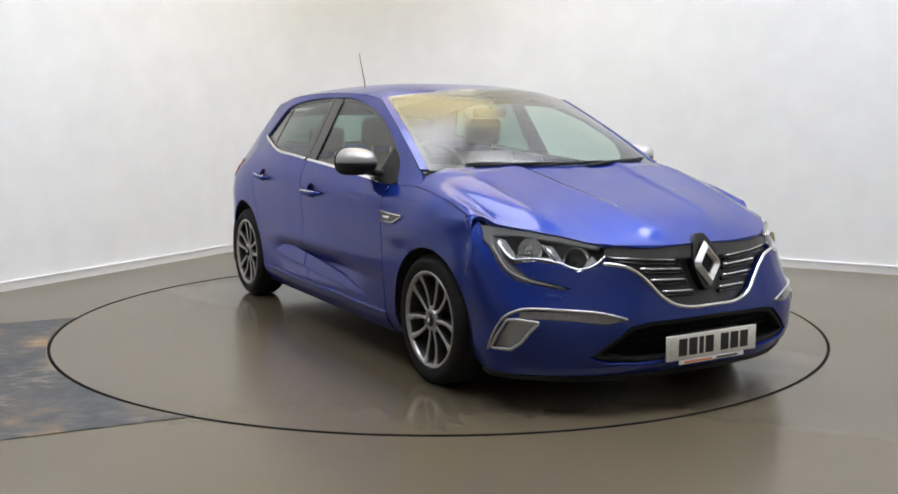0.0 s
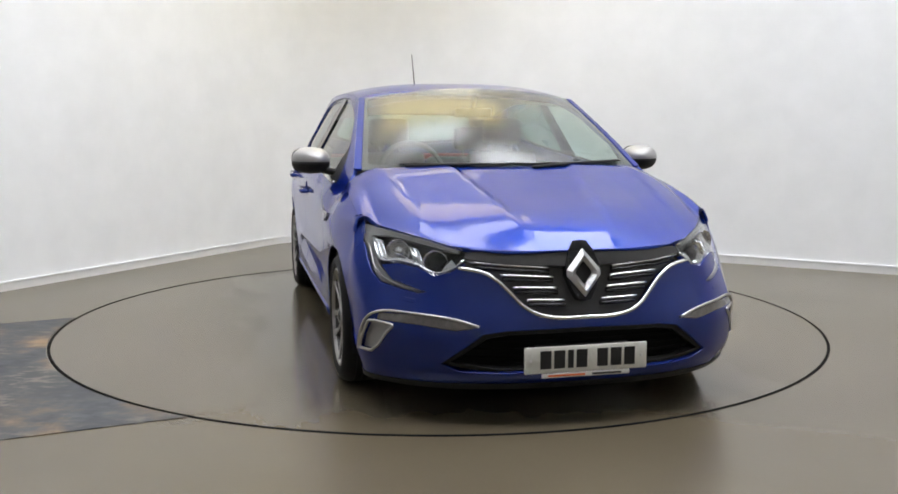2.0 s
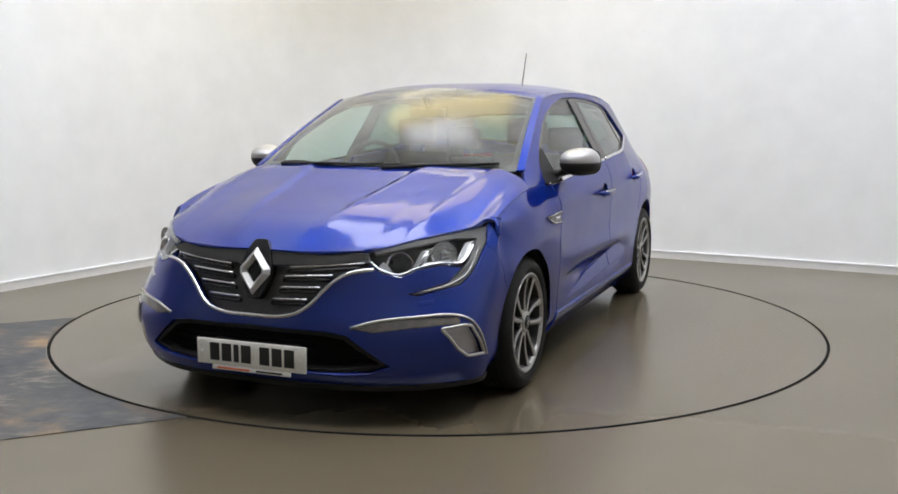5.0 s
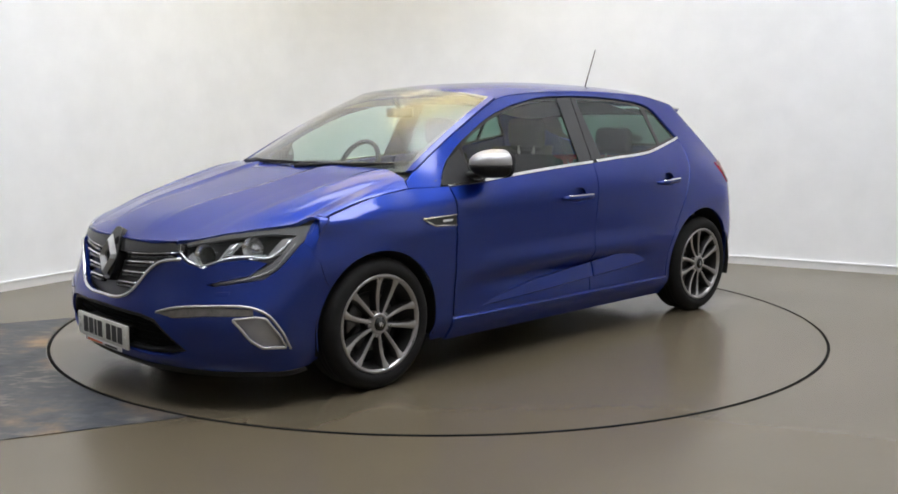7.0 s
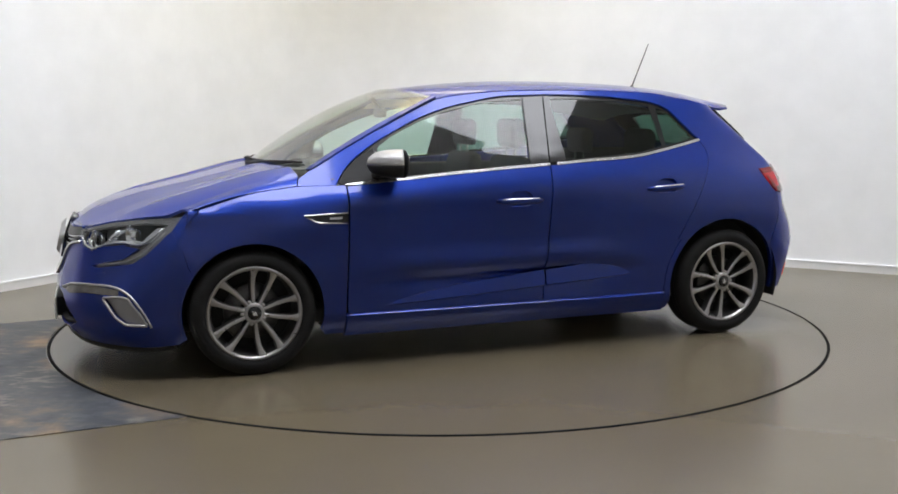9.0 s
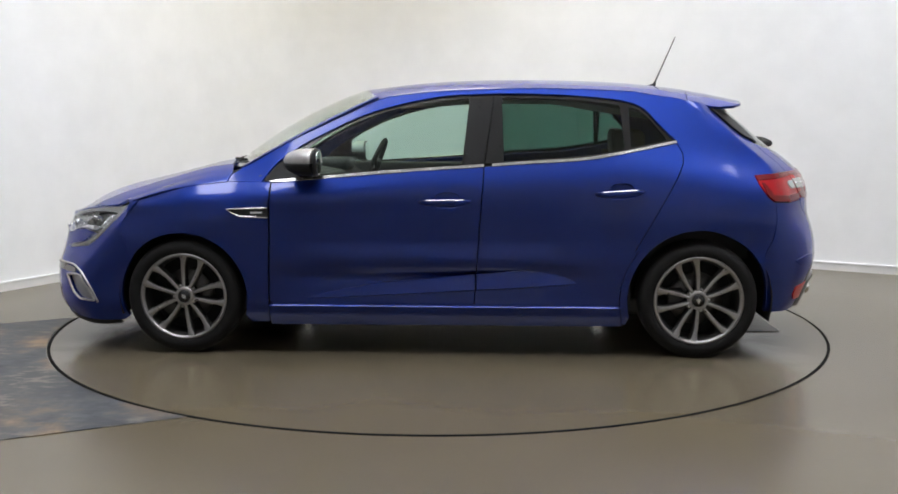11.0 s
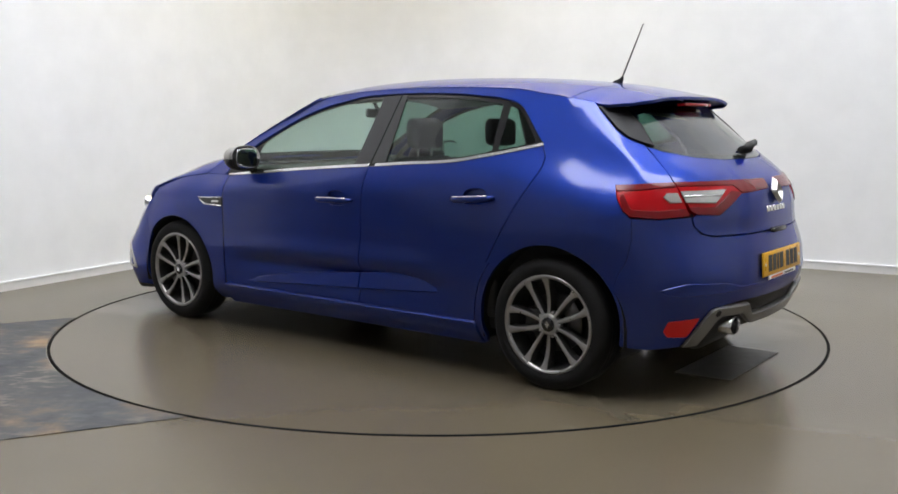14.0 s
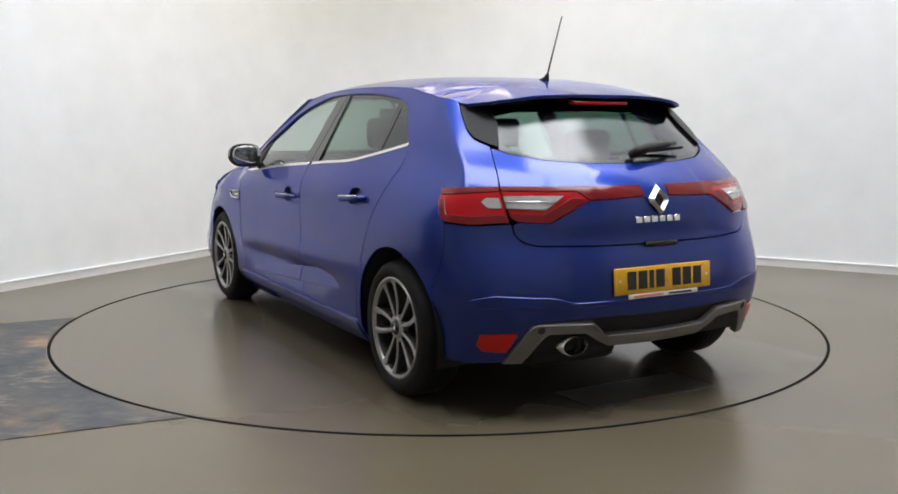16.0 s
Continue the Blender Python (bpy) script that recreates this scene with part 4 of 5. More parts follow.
def diamond(name, cx, cz, hw, hh, x0, tilt, face, parent, label, facing=1):
    """A raised diamond ring, ridged along its middle, for the maker's badge."""
    verts, faces = [], []
    outer = [(0, hh), (hw, hh * .12), (hw, -hh * .12), (0, -hh), (-hw, -hh * .12), (-hw, hh * .12)]
    mid_r, in_r = .74, .50
    for k, d in ((1.0, 0), (mid_r, .020), (in_r, .004), (in_r, -.012)):
        for y, z in outer:
            zz, yy = (z * (k if k > .9 else k), y * (k if k > .9 else k * .95))
            verts.append((facing * (d + tilt * zz) + x0, cx + yy, cz + zz))
    for r in range(3):
        for i in range(6):
            j = (i + 1) % 6
            faces.append((r * 6 + i, r * 6 + j, (r + 1) * 6 + j, (r + 1) * 6 + i))
    return part(name, mesh_bm(verts, faces), face, parent, label, smooth=False)


house = [(0, .736), (.028, .733), (.050, .700), (.070, .640), (.070, .605), (.046, .545), (.026, .510), (0, .505)]
panel("badge_housing", both([p for p in house if p[0] >= -1e-9]), FN, M_GLOSSBLACK, grille, step=.03, off=.006, depth=.04)
diamond("maker_badge", 0, .615, .072, .096, 2.196, -.24, M_BADGE, grille, "chrome diamond badge")
part("badge_core", mesh_bm([(2.192 - .24 * z, y, .615 + z) for y, z in ((0, .05), (.034, 0), (0, -.05), (-.034, 0))], [(0, 1, 2, 3)]), M_BLACK, grille, smooth=False)

lower = panel("lower_grille", both(low_half), FN, M_SEAM, car, "black lower intake mesh", step=.04, off=-.05, depth=0)
for k in range(5):
    z = .245 + .033 * k
    w = .54 - .10 * max(0, k - 1) * .45
    tube("intake_bar", on_skin("F", [(w * t, z) for t in np.linspace(-1, 1, 17)], -.040), .005, M_SEAM, lower, sides=6)
panel("intake_surround", both([(0, .404), (.326, .398), (.418, .384), (.58, .257), (.372, .217), (0, .214)]), FN, M_BLACK, lower, step=.05, off=-.012, depth=.035,
      holes=[both([(0, .385), (.31, .380), (.40, .366), (.545, .262), (.36, .234), (0, .230)])])


def number_plate(name, mat, facing, x0, z0, z1, tilt, label):
    """A plate with its print as plain bars, and a dealer's strip below it."""
    e = new(name)
    e.parent = car
    e["label"] = label
    w = .26
    h = z1 - z0
    part("plate_board", box_bm(-.006, .004, -w, w, 0, h, .004), mat, e)
    y = -.195
    for wd in (.046, .046, .024, .046, 0, .046, .046, .046):
        if wd == 0:
            y += .03
            continue
        part("print_bar", box_bm(.004, .0055, y, y + wd, h * .17, h * .85), M_PLATE_BAR, e, smooth=False)
        y += wd + .012
    part("dealer_strip", box_bm(-.004, .003, -w * .72, w * .72, -.020, -.001, .002), M_STRIP, e)
    part("strip_print", box_bm(.003, .0042, -w * .62, -w * .02, -.015, -.007), M_ORANGE, e, smooth=False)
    part("strip_print", box_bm(.003, .0042, w * .10, w * .58, -.015, -.007), M_PLATE_BAR, e, smooth=False)
    for yy in (-.235, .235):
        part("plate_screw", box_bm(.003, .007, yy - .006, yy + .006, h * .45, h * .45 + .012, .003), M_STRIP, e)
    e.matrix_basis = pose(x0, 0, z0, 0, 0, 0 if facing > 0 else 180) @ pose(0, 0, 0, 0, tilt, 0)
    return e


number_plate("front_number_plate", M_PLATE_W, 1, 2.242, .222, .330, 0, "white number plate")
part("plate_mount", box_bm(2.17, 2.236, -.20, .20, .225, .325, .006), M_BLACK, front_bumper)

for s in (1, -1):
    flip = lambda pts: [(s * u, z) for u, z in pts]
    # headlamp
    lamp = panel("headlamp", flip(hl_out), FN, M_LAMPGREY, car, "clear headlamp with a dark surround and a hooked light strip", step=.022, off=-.075, depth=0)
    panel("lamp_bezel", flip([(.615, .740), (.723, .760), (.811, .777), (.833, .772), (.836, .741), (.818, .69), (.811, .64), (.797, .600), (.770, .562), (.645, .534), (.63, .540), (.735, .574), (.772, .622),
                              (.785, .66), (.785, .735), (.72, .742), (.615, .722), (.49, .694), (.485, .703)]), FN, M_BEZEL, lamp, step=.03, off=-.010, depth=.014)
    panel("lamp_lens", flip(hl_out), FN, M_LENS, lamp, step=.03, off=.001, depth=.006).visible_shadow = False
    for yc, zc, r in ((.582, .660, .048), (.712, .694, .046)):
        c = Vector(on_skin("F", [(s * yc, zc)], -.040)[0])
        prof = [(r * 1.15, .034), (r * 1.0, .030), (r * .8, .008), (r * .45, -.008), (.001, -.012)]
        bowl = part("lamp_bowl", lathe_bm(prof, 28), M_REFLECT, lamp)
        bowl.matrix_basis = Matrix.Translation(c) @ pose(0, 0, 0, 0, 0, -90 + s * 24)
        ball = bmesh.new()
        bmesh.ops.create_uvsphere(ball, u_segments=20, v_segments=12, radius=r * .62)
        b = part("lamp_projector", ball, M_REFLECT if yc > .7 else M_GLOSSBLACK, lamp)
        b.matrix_basis = Matrix.Translation(c + Vector((.004, 0, 0)))
    tube("lamp_trim", on_skin("F", flip(curve_pts([(.470, .668), (.525, .628), (.586, .613), (.635, .637), (.703, .650), (.760, .645), (.776, .68), (.778, .72)], 22)), -.008), .0055, M_CHROME, lamp, "bright chrome inner line", sides=6)
    tube("lamp_trim", on_skin("F", flip([(.660, .705), (.652, .675), (.640, .642)]), -.010), .008, M_CHROME, lamp, sides=6)
    tube("light_strip", on_skin("F", flip(curve_pts([(.645, .542), (.740, .565), (.785, .60), (.798, .65), (.803, .70)], 16)), -.006), .003, M_AMBERCLEAR, lamp, "clear light strip", sides=6)
    for wing in ([(.622, .636), (.656, .650), (.672, .712), (.640, .704)], [(.748, .652), (.778, .660), (.782, .730), (.756, .722)], [(.505, .650), (.535, .630), (.560, .622), (.545, .645), (.52, .668)], [(.66, .648), (.745, .650), (.745, .662), (.66, .660)]):
        panel("lamp_reflector", flip(wing), FN, M_REFLECT, lamp, "bright faceted reflector", step=.02, off=-.020, depth=.01)
    # indicator and air curtain
    ind = panel("indicator_strip", flip(fog_strip), FN, M_SMOKED, car, "slim clear indicator with a silver rim", step=.03, off=.003, depth=.010)
    rim = on_skin("F", flip(curve_pts([(.43, .412), (.508, .435), (.65, .450), (.791, .443), (.848, .418), (.921, .336), (.948, .264)], 30)), .004)
    tube("indicator_rim", rim, .0058, M_SATIN, ind, "satin silver rim", sides=8)
    panel("air_curtain_vane", flip(fog_hole), FN, M_MIRRORCAP, ind, "satin grey air duct vane", step=.02, off=-.018, depth=0)
    tube("duct_rim", on_skin("F", flip(dense(fog_hole, .02)), .002), .0065, M_SATIN, ind, "satin silver rim", sides=8, close=True)
    # washer flap
    panel("washer_flap", flip(rounded([(.655, .505), (.70, .509), (.70, .495), (.66, .492)], .004)), FN, M_PAINT, front_bumper, step=.02, off=.0012, depth=.002)

# ---------------------------------------------------------------- tail
TN = skin("T")
win_half = [(0, 1.042), (.25, 1.044), (.45, 1.058), (.58, 1.083), (.652, 1.109), (.732, 1.139), (.772, 1.176), (.787, 1.225), (.797, 1.278), (.55, 1.290), (.30, 1.298), (0, 1.303)]
hatch = new("hatch")
hatch.parent = car
hatch["label"] = "blue tailgate with a wide dark window"
panel("rear_screen", both(win_half), TN, M_REARGLASS, hatch, "dark tinted rear window", step=.05, off=-.004, depth=.008).visible_shadow = False
panel("rear_screen_border", both(win_half), TN, M_FIN, hatch, step=.05, off=-.012, depth=0, holes=[both([(0, 1.060), (.25, 1.062), (.45, 1.074), (.565, 1.096), (.60, 1.13), (.60, 1.245), (.50, 1.262), (0, 1.268)])])
for s in (1, -1):
    panel("spoiler_fin", [(s * u, z) for u, z in [(.62, 1.102), (.652, 1.112), (.730, 1.142), (.769, 1.178), (.784, 1.225), (.794, 1.276), (.625, 1.282), (.60, 1.20)]], TN, M_FIN, hatch, "satin black side fin", step=.04, off=.010, depth=.015)
panel("hatch_skin", both([(0, 1.036), (.25, 1.038), (.45, 1.052), (.585, 1.077), (.650, 1.101), (.652, .975), (.652, .95), (.62, .95), (.35, .951), (.068, .949), (.062, .947), (.062, .903), (.33, .893), (.50, .806), (.61, .812),
                          (.632, .80), (.625, .765), (.59, .733), (.54, .722), (.30, .717), (0, .716)]), TN, M_PAINT, hatch, step=.028)
panel("hatch_centre", both([(0, .952), (.066, .950), (.066, .898), (0, .898)]), TN, M_PAINT, hatch, step=.03, off=.0015, depth=.004)
part("brake_light", box_bm(-1.648, -1.60, -.15, .15, 1.286, 1.302, .004), M_RED, hatch, "red high brake light")
diamond("maker_badge", 0, .892, .052, .062, -2.042, -.30, M_BADGE, hatch, "chrome diamond badge", -1)
part("badge_core", mesh_bm([(-2.044 + .30 * z, y, .892 + z) for y, z in ((0, .034), (.026, 0), (0, -.034), (-.026, 0))], [(0, 1, 2, 3)]), M_BLACK, hatch, smooth=False)
for k in range(6):
    y0 = .120 - k * .041
    panel("name_bar", [(y0, .800), (y0 - .030, .800), (y0 - .030, .823), (y0, .823)], TN, M_CHROME, hatch, step=.03, off=.003, depth=.004)
for k in range(4):
    y0 = -.50 - k * .026
    panel("name_bar", [(y0, .806), (y0 - .020, .806), (y0 - .020, .824), (y0, .824)], TN, M_CHROME, hatch, step=.03, off=.003, depth=.004)
part("opening_grip", box_bm(-2.075, -2.02, -.085, .085, .700, .722, .006), M_GLOSSBLACK, hatch)
# rear wiper
wiper = tube("rear_wiper", [(-1.862, .0, 1.072), (-1.90, -.005, 1.085), (-1.885, -.06, 1.098), (-1.86, -.20, 1.112), (-1.835, -.27, 1.118)], [.022, .026, .024, .015, .008], M_BLACK, hatch, flat=.9)
tube("wiper_blade", [(-1.845 + .02 * t * t, -.02 - .30 * t, 1.078 + .02 * t) for t in np.linspace(0, 1, 8)], .007, M_BLACK, wiper)

ta = lambda x, z: 2.74 + a_of(z, x)            # tail coordinate of a corner place, by its x
for s in (1, -1):
    flip = lambda pts: [(s * u, z) for u, z in pts]
    lamp = panel("tail_lamp", flip([(.660, .950), (.80, .947), (.95, .944), (1.115, .938), (1.085, .885), (1.038, .835), (.99, .812), (.80, .803), (.645, .812), (.655, .88)]), TN, M_RED, car,
                 "red tail lamp that wraps from flank to tailgate", step=.025, off=.003, depth=.02)
    panel("lamp_edge", flip([(.660, .950), (.80, .947), (.95, .944), (1.115, .938), (1.10, .915), (.80, .926), (.660, .932)]), TN, M_REDDARK, lamp, step=.03, off=.006, depth=.004)
    panel("lamp_edge", flip([(.65, .840), (.80, .832), (.99, .838), (1.055, .90), (1.075, .90), (1.038, .835), (.99, .812), (.80, .803), (.645, .812)]), TN, M_REDDARK, lamp, step=.03, off=.006, depth=.004)
    panel("clear_window", flip([(.668, .905), (.72, .905), (.745, .89), (.72, .868), (.664, .868)]), TN, M_AMBERCLEAR, lamp, step=.03, off=.007, depth=.004)
    inner = panel("hatch_lamp", flip([(.655, .950), (.62, .950), (.35, .951), (.070, .948), (.066, .906), (.33, .897), (.50, .810), (.61, .816), (.632, .83)]), TN, M_RED, hatch,
                  "long red lamp strip across the tailgate", step=.025, off=.003, depth=.02)
    panel("lamp_edge", flip([(.655, .950), (.35, .951), (.070, .948), (.066, .908), (.33, .90), (.37, .932), (.652, .935)]), TN, M_REDDARK, inner, step=.03, off=.006, depth=.004)
    panel("lamp_edge", flip([(.64, .845), (.52, .840), (.40, .905), (.34, .899), (.50, .810), (.61, .816), (.632, .83)]), TN, M_REDDARK, inner, step=.03, off=.006, depth=.004)
    panel("clear_window", flip([(.648, .912), (.43, .914), (.51, .862), (.645, .868)]), TN, M_AMBERCLEAR, inner, step=.03, off=.007, depth=.004)
    tube("clear_window_line", on_skin("T", flip([(.648, .890), (.47, .890)]), .010), .004, M_CHROME, inner, sides=6)
rb_half = [(0, .708), (.30, .709), (.545, .714), (.60, .727), (.633, .765), (.640, .804), (.80, .796), (.978, .803), (.978, .72), (1.018, .62), (1.055, .57), *[(2.74 + x, z) for x, z in arch(-1.3345, R_REAR, .303, 150, 189, 10)], (.99, .240), (.86, .236), (.66, .240),
           (.585, .395), (.56, .412), (.40, .425), (0, .42)]
rear_bumper = panel("rear_bumper", both(rb_half), TN, M_PAINT, car, step=.028, depth=.02)
panel("bumper_crease", both([(0, .49), (.42, .49), (.52, .515), (.74, .525), (.86, .500), (.80, .474), (.50, .474), (0, .474)]), TN, M_PAINT, rear_bumper, step=.03, off=.002, depth=.008, soft_edge=.008)
panel("lower_valance", both([(0, .428), (.40, .43), (.56, .42), (.60, .40), (.66, .26), (.60, .262), (.50, .275), (.3, .282), (0, .284)]), TN, M_BLACK, rear_bumper, step=.04, off=-.012, depth=.02)
dif = [(0, .338), (.262, .343), (.335, .402), (.56, .408), (.585, .398), (.665, .244), (.595, .244), (.535, .355), (.51, .372), (.36, .366), (.30, .328), (.24, .300), (0, .295)]
panel("diffuser", both(dif), TN, M_GREYTRIM, rear_bumper, "grey painted diffuser trim", step=.025, off=.014, depth=.03, soft_edge=.005)
for s in (1, -1):
    flip = lambda pts: [(s * u, z) for u, z in pts]
    panel("reflector", flip(rounded([(.632, .368), (.79, .360), (.803, .318), (.772, .293), (.664, .287)], .008)), TN, M_REDBRIGHT, rear_bumper, "red reflector", step=.03, off=.004, depth=.006)
    panel("parking_sensor", flip([(.548 + .012 * math.cos(t * .6283), .388 + .013 * math.sin(t * .6283)) for t in range(10)]), TN, M_BLACK, rear_bumper, step=.02, off=.0175, depth=.004)
# exhaust on the left, its blank on the right
pipe = part("exhaust_tip", lathe_bm([(.046, 0), (.052, .004), (.052, .12), (.046, .12), (.044, .006), (.046, 0)], 36), M_CHROME, car, "oval chrome exhaust tip")
pipe.matrix_basis = Matrix.Translation((-2.026, .405, .308)) @ pose(0, 0, 0, 0, 0, -90) @ Matrix.Diagonal((1.25, 1, .80, 1))
part("pipe_bore", lathe_bm([(.001, .06), (.045, .06)], 24), M_BLACK, pipe)
number_plate("rear_number_plate", M_PLATE_Y, -1, -2.090, .512, .622, -4, "yellow number plate")

# ---------------------------------------------------------------- mirrors
for mode, s in SIDES:
    m = new("door_mirror")
    m.parent = car
    m["label"] = "door mirror with a satin silver cap"

    def shell(z0, z1, grow):
        bm = bmesh.new()
        bmesh.ops.create_uvsphere(bm, u_segments=28, v_segments=18, radius=1)
        for v in bm.verts:
            x, y, z = v.co
            q = Vector((x, y, z))
            # fuller than an ellipsoid, flat at the back
            q = Vector([math.copysign(abs(c) ** .86, c) for c in q])
            v.co = Vector((max(q.x, -.12) * .155 * grow, q.y * .098 * grow, min(max(q.z * .071 * grow, z0), z1)))
            v.co.x *= 1 - .28 * max(0, v.co.y / .1)
        bmesh.ops.rotate(bm, verts=bm.verts[:], cent=(0, 0, 0), matrix=Matrix.Rotation(math.radians(-8), 3, "Z"))
        if s < 0:
            bmesh.ops.scale(bm, vec=(1, -1, 1), verts=bm.verts[:])
            bmesh.ops.reverse_faces(bm, faces=bm.faces[:])
        return bm
    cap = part("mirror_cap", shell(-.004, .08, 1.0), M_MIRRORCAP, m, "satin silver cap")
    base = part("mirror_housing", shell(-.08, -.002, .99), M_BLACK, m, "black lower housing")
    bm = bmesh.new()
    bmesh.ops.create_uvsphere(bm, u_segments=24, v_segments=12, radius=1)
    for v in bm.verts:
        q = Vector([math.copysign(abs(c) ** .7, c) for c in v.co])
        v.co = Vector((-.0295 + q.x * .003, q.y * .083, q.z * .056))
    glass = part("mirror_glass", bm, M_MIRROR, m, "mirror glass")
    glass.rotation_euler = (0, 0, radians(s * 2))
    ring_bm = bmesh.new()
    bmesh.ops.create_uvsphere(ring_bm, u_segments=24, v_segments=12, radius=1)
    for v in ring_bm.verts:
        q = Vector([math.copysign(abs(c) ** .7, c) for c in v.co])
        v.co = Vector((-.020 + q.x * .010, q.y * .097, q.z * .070))
    part("mirror_frame", ring_bm, M_BLACK, m)
    m.location = (.630, s * .940, 1.008)
    tube("mirror_stalk", [(.715, s * .80, .945), (.70, s * .84, .952), (.67, s * .89, .965)], [.032, .026, .030], M_BLACK, car, flat=.7)

# ---------------------------------------------------------------- wheels
TYRE_R, RIM_R = .303, .225


def wheel(x, s):
    w = new("wheel")
    w.parent = car
    w["label"] = "ten-spoke grey alloy wheel with a black tyre"
    prof = [(RIM_R - .004, -.012), (RIM_R + .010, -.004), (RIM_R + .036, .004), (TYRE_R - .022, -.006), (TYRE_R - .008, -.020), (TYRE_R, -.040), (TYRE_R + .001, -.105), (TYRE_R, -.17), (TYRE_R - .02, -.20), (RIM_R, -.205)]
    tyre = part("tyre", lathe_bm(prof, 88), M_RUBBER, w, "black rubber tyre")
    for k in range(4):
        yy = -.055 - .033 * k
        part("tread_groove", lathe_bm([(TYRE_R + .0015, yy), (TYRE_R + .0015, yy - .007)], 64), M_BLACK, tyre)
    rim = part("rim", lathe_bm([(RIM_R + .002, -.012), (RIM_R + .004, -.006), (RIM_R - .004, -.003), (RIM_R - .012, -.008), (RIM_R - .016, -.018)], 80), M_ALLOY, w, "painted alloy rim")
    part("rim_barrel", lathe_bm([(RIM_R - .0165, -.018), (RIM_R - .024, -.05), (RIM_R - .028, -.10), (RIM_R - .03, -.19)], 64), M_ALLOYSHADE, w)
    part("brake_disc", lathe_bm([(.06, -.085), (.135, -.085), (.137, -.095), (.137, -.11)], 48), M_DISC, w, "steel brake disc")
    part("backing_plate", lathe_bm([(.001, -.125), (RIM_R - .025, -.125)], 40), M_BLACK, w)
    part("brake_caliper", box_bm(.07, .15, -.115, -.055, -.055, .055, .012), M_ALLOYSHADE, w)
    # spokes: five pairs that fork from the hub, dished, each with a machined face over a flank with shade in its colour
    for k in range(10):
        pair, arm = divmod(k, 2)
        sgn = -1 if arm else 1
        a0 = math.radians(72 * pair + sgn * 17.0)
        a1 = math.radians(72 * pair + sgn * 12.5)
        face, fface, flank, fflank = [], [], [], []
        n = 10
        for i in range(n):
            t = i / (n - 1)
            r = .032 + (RIM_R - .008 - .032) * t
            a = a0 + (a1 - a0) * t + sgn * .03 * math.sin(math.pi * t)
            c = Vector((math.cos(a) * r, 0, math.sin(a) * r))
            q = Vector((-math.sin(a), 0, math.cos(a)))
            wd = .0085 + .0055 * t + .011 * max(0, t - .8) / .2
            y0 = -.020 - .008 * math.sin(math.pi * min(1, t * .95)) + .013 * t
            for du, dy in ((-.85, -.003), (-.3, .001), (.3, .001), (.85, -.003)):
                face.append(c + q * wd * du + Vector((0, y0 + dy, 0)))
            for du, dy in ((-1.25, -.045), (-1.0, -.009), (-.85, -.0032), (.85, -.0032), (1.0, -.009), (1.25, -.045)):
                flank.append(c + q * wd * du + Vector((0, y0 + dy, 0)))
        for i in range(n - 1):
            fface += [(i * 4 + j, i * 4 + j + 1, (i + 1) * 4 + j + 1, (i + 1) * 4 + j) for j in range(3)]
            fflank += [(i * 6 + j, i * 6 + j + 1, (i + 1) * 6 + j + 1, (i + 1) * 6 + j) for j in (0, 1, 3, 4)]
        spoke = part("spoke", mesh_bm(face, fface), M_ALLOY, w, "machined alloy spoke")
        part("spoke_flank", mesh_bm(flank, fflank), M_ALLOYSHADE, spoke, smooth=False)
    part("hub", lathe_bm([(.052, -.045), (.05, -.022), (.044, -.016), (.034, -.014), (.031, -.02)], 40), M_ALLOY, w)
    capo = part("hub_cap", lathe_bm([(.033, -.022), (.033, -.012), (.029, -.009), (.001, -.008)], 36), M_GLOSSBLACK, w, "black hub cap")
    d = mesh_bm([(px * .011, -.0068, pz * .018) for px, pz in ((0, 1), (1, .1), (1, -.1), (0, -1), (-1, -.1), (-1, .1))], [(0, 1, 2, 3, 4, 5)])
    part("cap_emblem", d, M_CHROME, capo, smooth=False)
    for k in range(5):
        a = math.radians(36 + 72 * k)
        b = part("wheel_bolt", lathe_bm([(.001, -.022), (.008, -.022), (.009, -.026), (.009, -.045)], 8), M_STEEL, w)
        b.location = (.056 * math.cos(a), 0, .056 * math.sin(a))
    w.matrix_basis = pose(x, s * .893, .303, 0, 0, 0 if s > 0 else 180) @ pose(0, 0, 0, 0, {1: 40, -1: 20}[s] if x > 0 else {1: 0, -1: 50}[s], 0)
    return w


for wx in (1.3345, -1.3345):
    for s in (1, -1):
        wheel(wx, s)

# ---------------------------------------------------------------- underside and cabin
part("underbody", box_bm(-1.62, 2.05, -.60, .60, .17, .24, .03), M_BLACK, car)
part("underbody_rail", box_bm(-.95, .93, -.84, .84, .165, .235, .02), M_BLACK, car)
part("silencer", box_bm(-1.93, -1.62, .10, .56, .20, .34, .05), M_BLACK, car)
part("rear_beam", box_bm(-1.40, -1.26, -.62, .62, .20, .34, .04), M_BLACK, car)
part("engine_bay_shell", box_bm(1.02, 2.03, -.52, .52, .22, .70, .05), M_BLACK, car)
part("boot_shell", box_bm(-1.86, -1.08, -.58, .58, .30, .86, .05), M_CABIN, car)
part("cabin_floor", box_bm(-1.2, 1.1, -.80, .80, .22, .30, .02), M_CABIN, car)
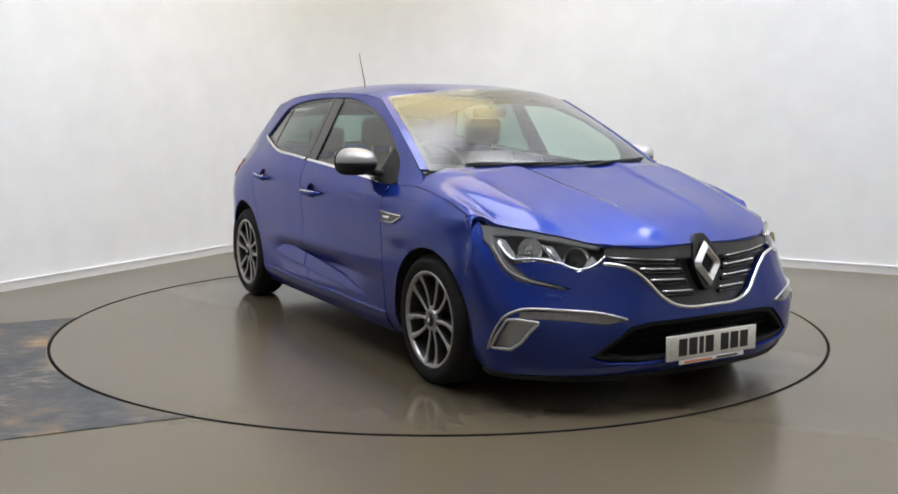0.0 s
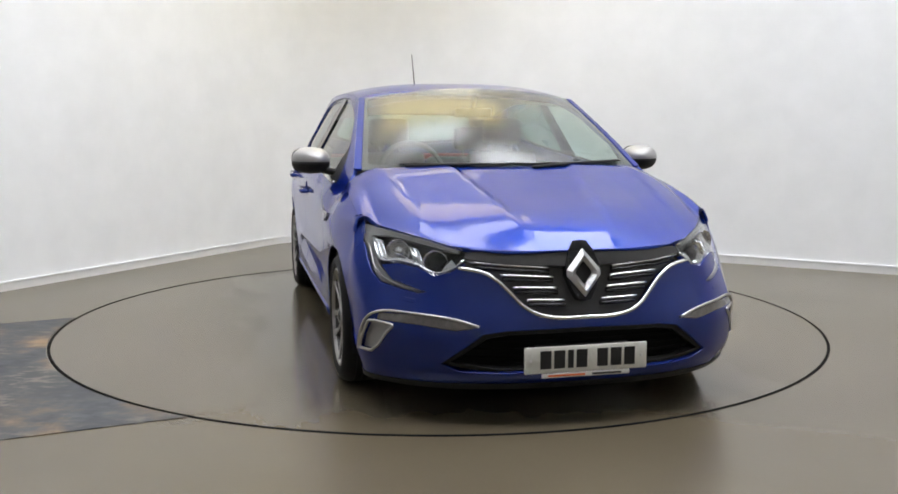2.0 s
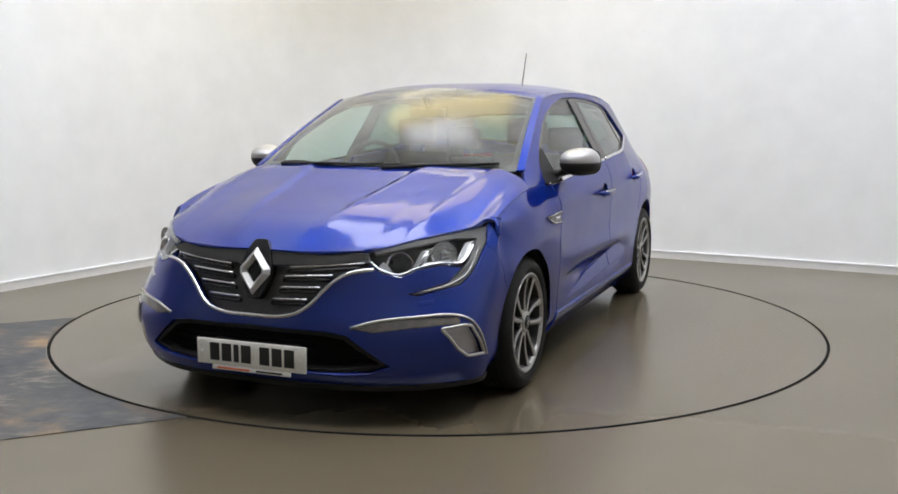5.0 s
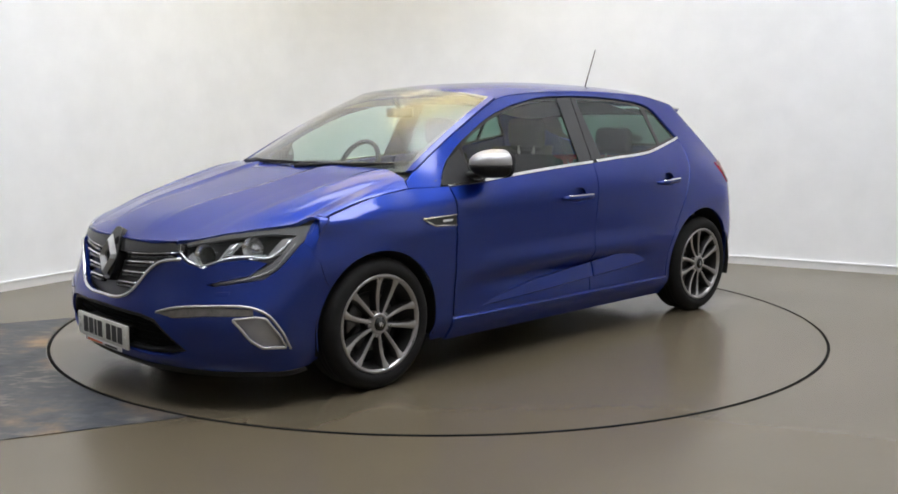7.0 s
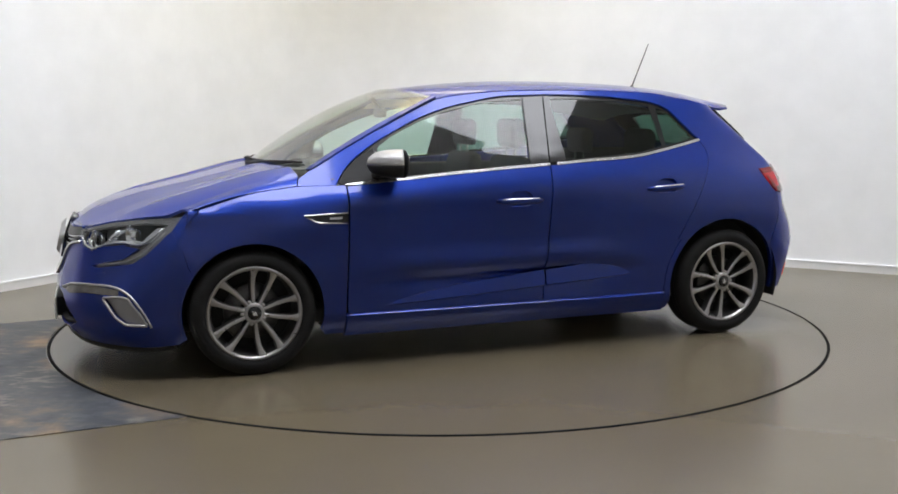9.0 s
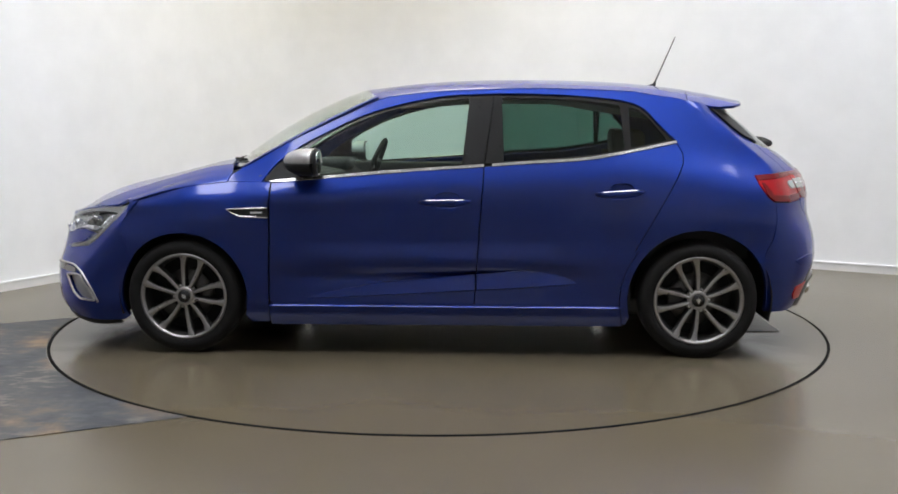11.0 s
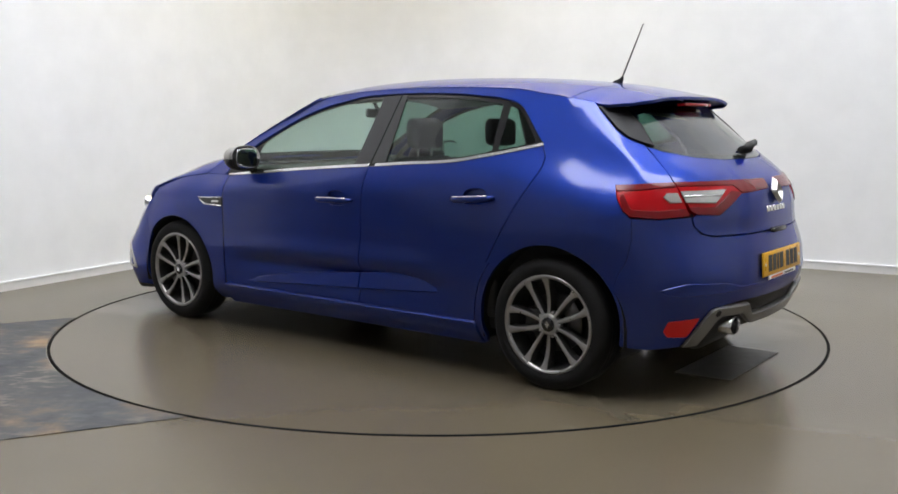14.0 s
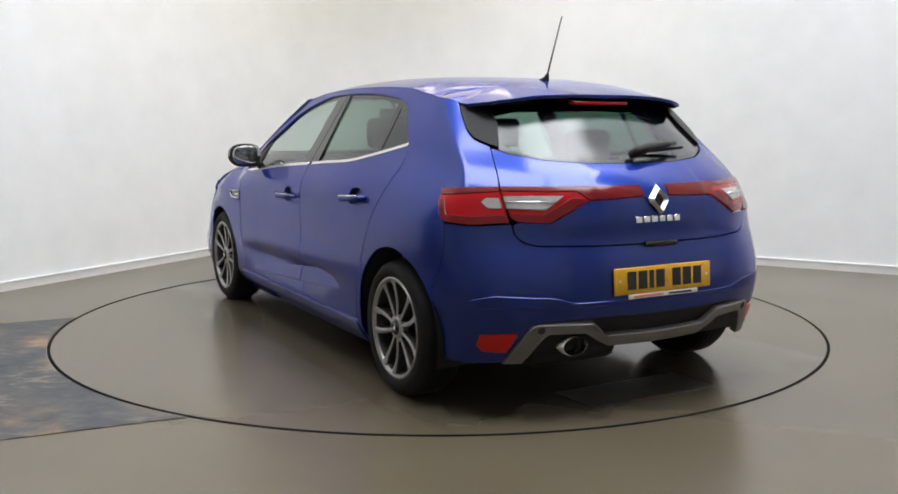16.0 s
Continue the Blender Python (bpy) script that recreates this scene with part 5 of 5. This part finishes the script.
for s in (1, -1):
    part("door_trim", box_bm(-1.0, .95, s * .80 - .02, s * .80 + .02, .28, .94, .02), M_CABIN, car)
    part("boot_side_trim", grid_bm(lambda u, v: (-1.0 - .62 * u, s * (.74 - .08 * v - .04 * u), .5 + .53 * v), 6, 6, .02), M_CABIN, car)
# dashboard
dash_prof = [(1.12, .90), (1.10, .935), (.95, .945), (.80, .940), (.66, .915), (.60, .86), (.62, .74), (.70, .60), (.95, .50), (1.12, .50)]
dv = [(x, y, z) for y in (-.76, .76) for x, z in dash_prof]
n = len(dash_prof)
bm = mesh_bm(dv, [tuple(range(n))[::-1], tuple(range(n, 2 * n))] + [(i, (i + 1) % n, n + (i + 1) % n, n + i) for i in range(n)])
bmesh.ops.bevel(bm, geom=bm.edges[:], offset=.02, segments=2, profile=.5, affect="EDGES")
dash = part("dashboard", bm, M_CABIN, car)
part("instrument_hood", box_bm(.62, .84, -.50, -.22, .90, .985, .03), M_CABIN, dash)
part("centre_screen", box_bm(.600, .63, -.09, .09, .68, .88, .008), M_GLOSSBLACK, dash)
# steering wheel on the right
sw = [(math.cos(2 * math.pi * i / 28) * .178, math.sin(2 * math.pi * i / 28) * .178) for i in range(28)]
steer = new("steering_wheel")
steer.parent = car
tube("wheel_grip", [(0, y, z) for y, z in sw], .015, M_CABIN, steer, close=True)
part("wheel_boss", box_bm(-.03, .02, -.08, .08, -.06, .05, .02), M_CABIN, steer)
for ang in (0, 180, 270):
    a = math.radians(ang)
    tube("wheel_arm", [(0, .05 * math.cos(a), .05 * math.sin(a)), (0, .17 * math.cos(a), .17 * math.sin(a))], .014, M_SATIN, steer)
steer.matrix_basis = pose(.48, -.36, .93, 0, -24, 0)


def seat(x, y, width, tall):
    e = new("seat")
    e.parent = car

    def cushion(prof, w, r):
        m = len(prof)
        vv = [(px_, yy, pz_) for yy in (-w, w) for px_, pz_ in prof]
        b = mesh_bm(vv, [tuple(range(m))[::-1], tuple(range(m, 2 * m))] + [(i, (i + 1) % m, m + (i + 1) % m, m + i) for i in range(m)])
        bmesh.ops.bevel(b, geom=b.edges[:], offset=r, segments=3, profile=.5, affect="EDGES")
        return b
    part("seat_cushion", cushion([(.28, .44), (.30, .52), (-.18, .48), (-.2, .36), (.2, .36)], width, .03), M_SEAT, e)
    part("backrest", cushion([(-.12, .46), (-.24, .78), (-.31, tall), (-.38, tall - .02), (-.36, .76), (-.25, .44)], width * .95, .035), M_SEAT, e)
    part("headrest", cushion([(-.30, tall + .04), (-.29, tall + .18), (-.33, tall + .21), (-.385, tall + .18), (-.38, tall + .03)], .125, .03), M_SEAT, e)
    for q in (-.06, .06):
        tube("headrest_post", [(-.335, q, tall - .03), (-.338, q, tall + .06)], .006, M_STEEL, e)
    e.location = (x, y, 0)


for sy in (.37, -.37):
    seat(.12, sy, .24, 1.03)
    seat(-.72, sy * 1.03, .35, .97)
# inner mirror
part("inner_mirror", box_bm(.44, .465, -.11, .11, 1.235, 1.29, .012), M_BLACK, car)
tube("inner_mirror_stem", [(.45, 0, 1.28), (.50, 0, 1.345)], .012, M_BLACK, car)


# ---------------------------------------------------------------- what moves
def motions():
    walk(turntable, [(t, pose(0, 0, 0, 0, 0, a)) for t, a in TURN])
    walk(car, [(t, pose(0, 0, 0, 0, 0, a) @ Matrix.Translation(CAR_AT)) for t, a in TURN])


motions()
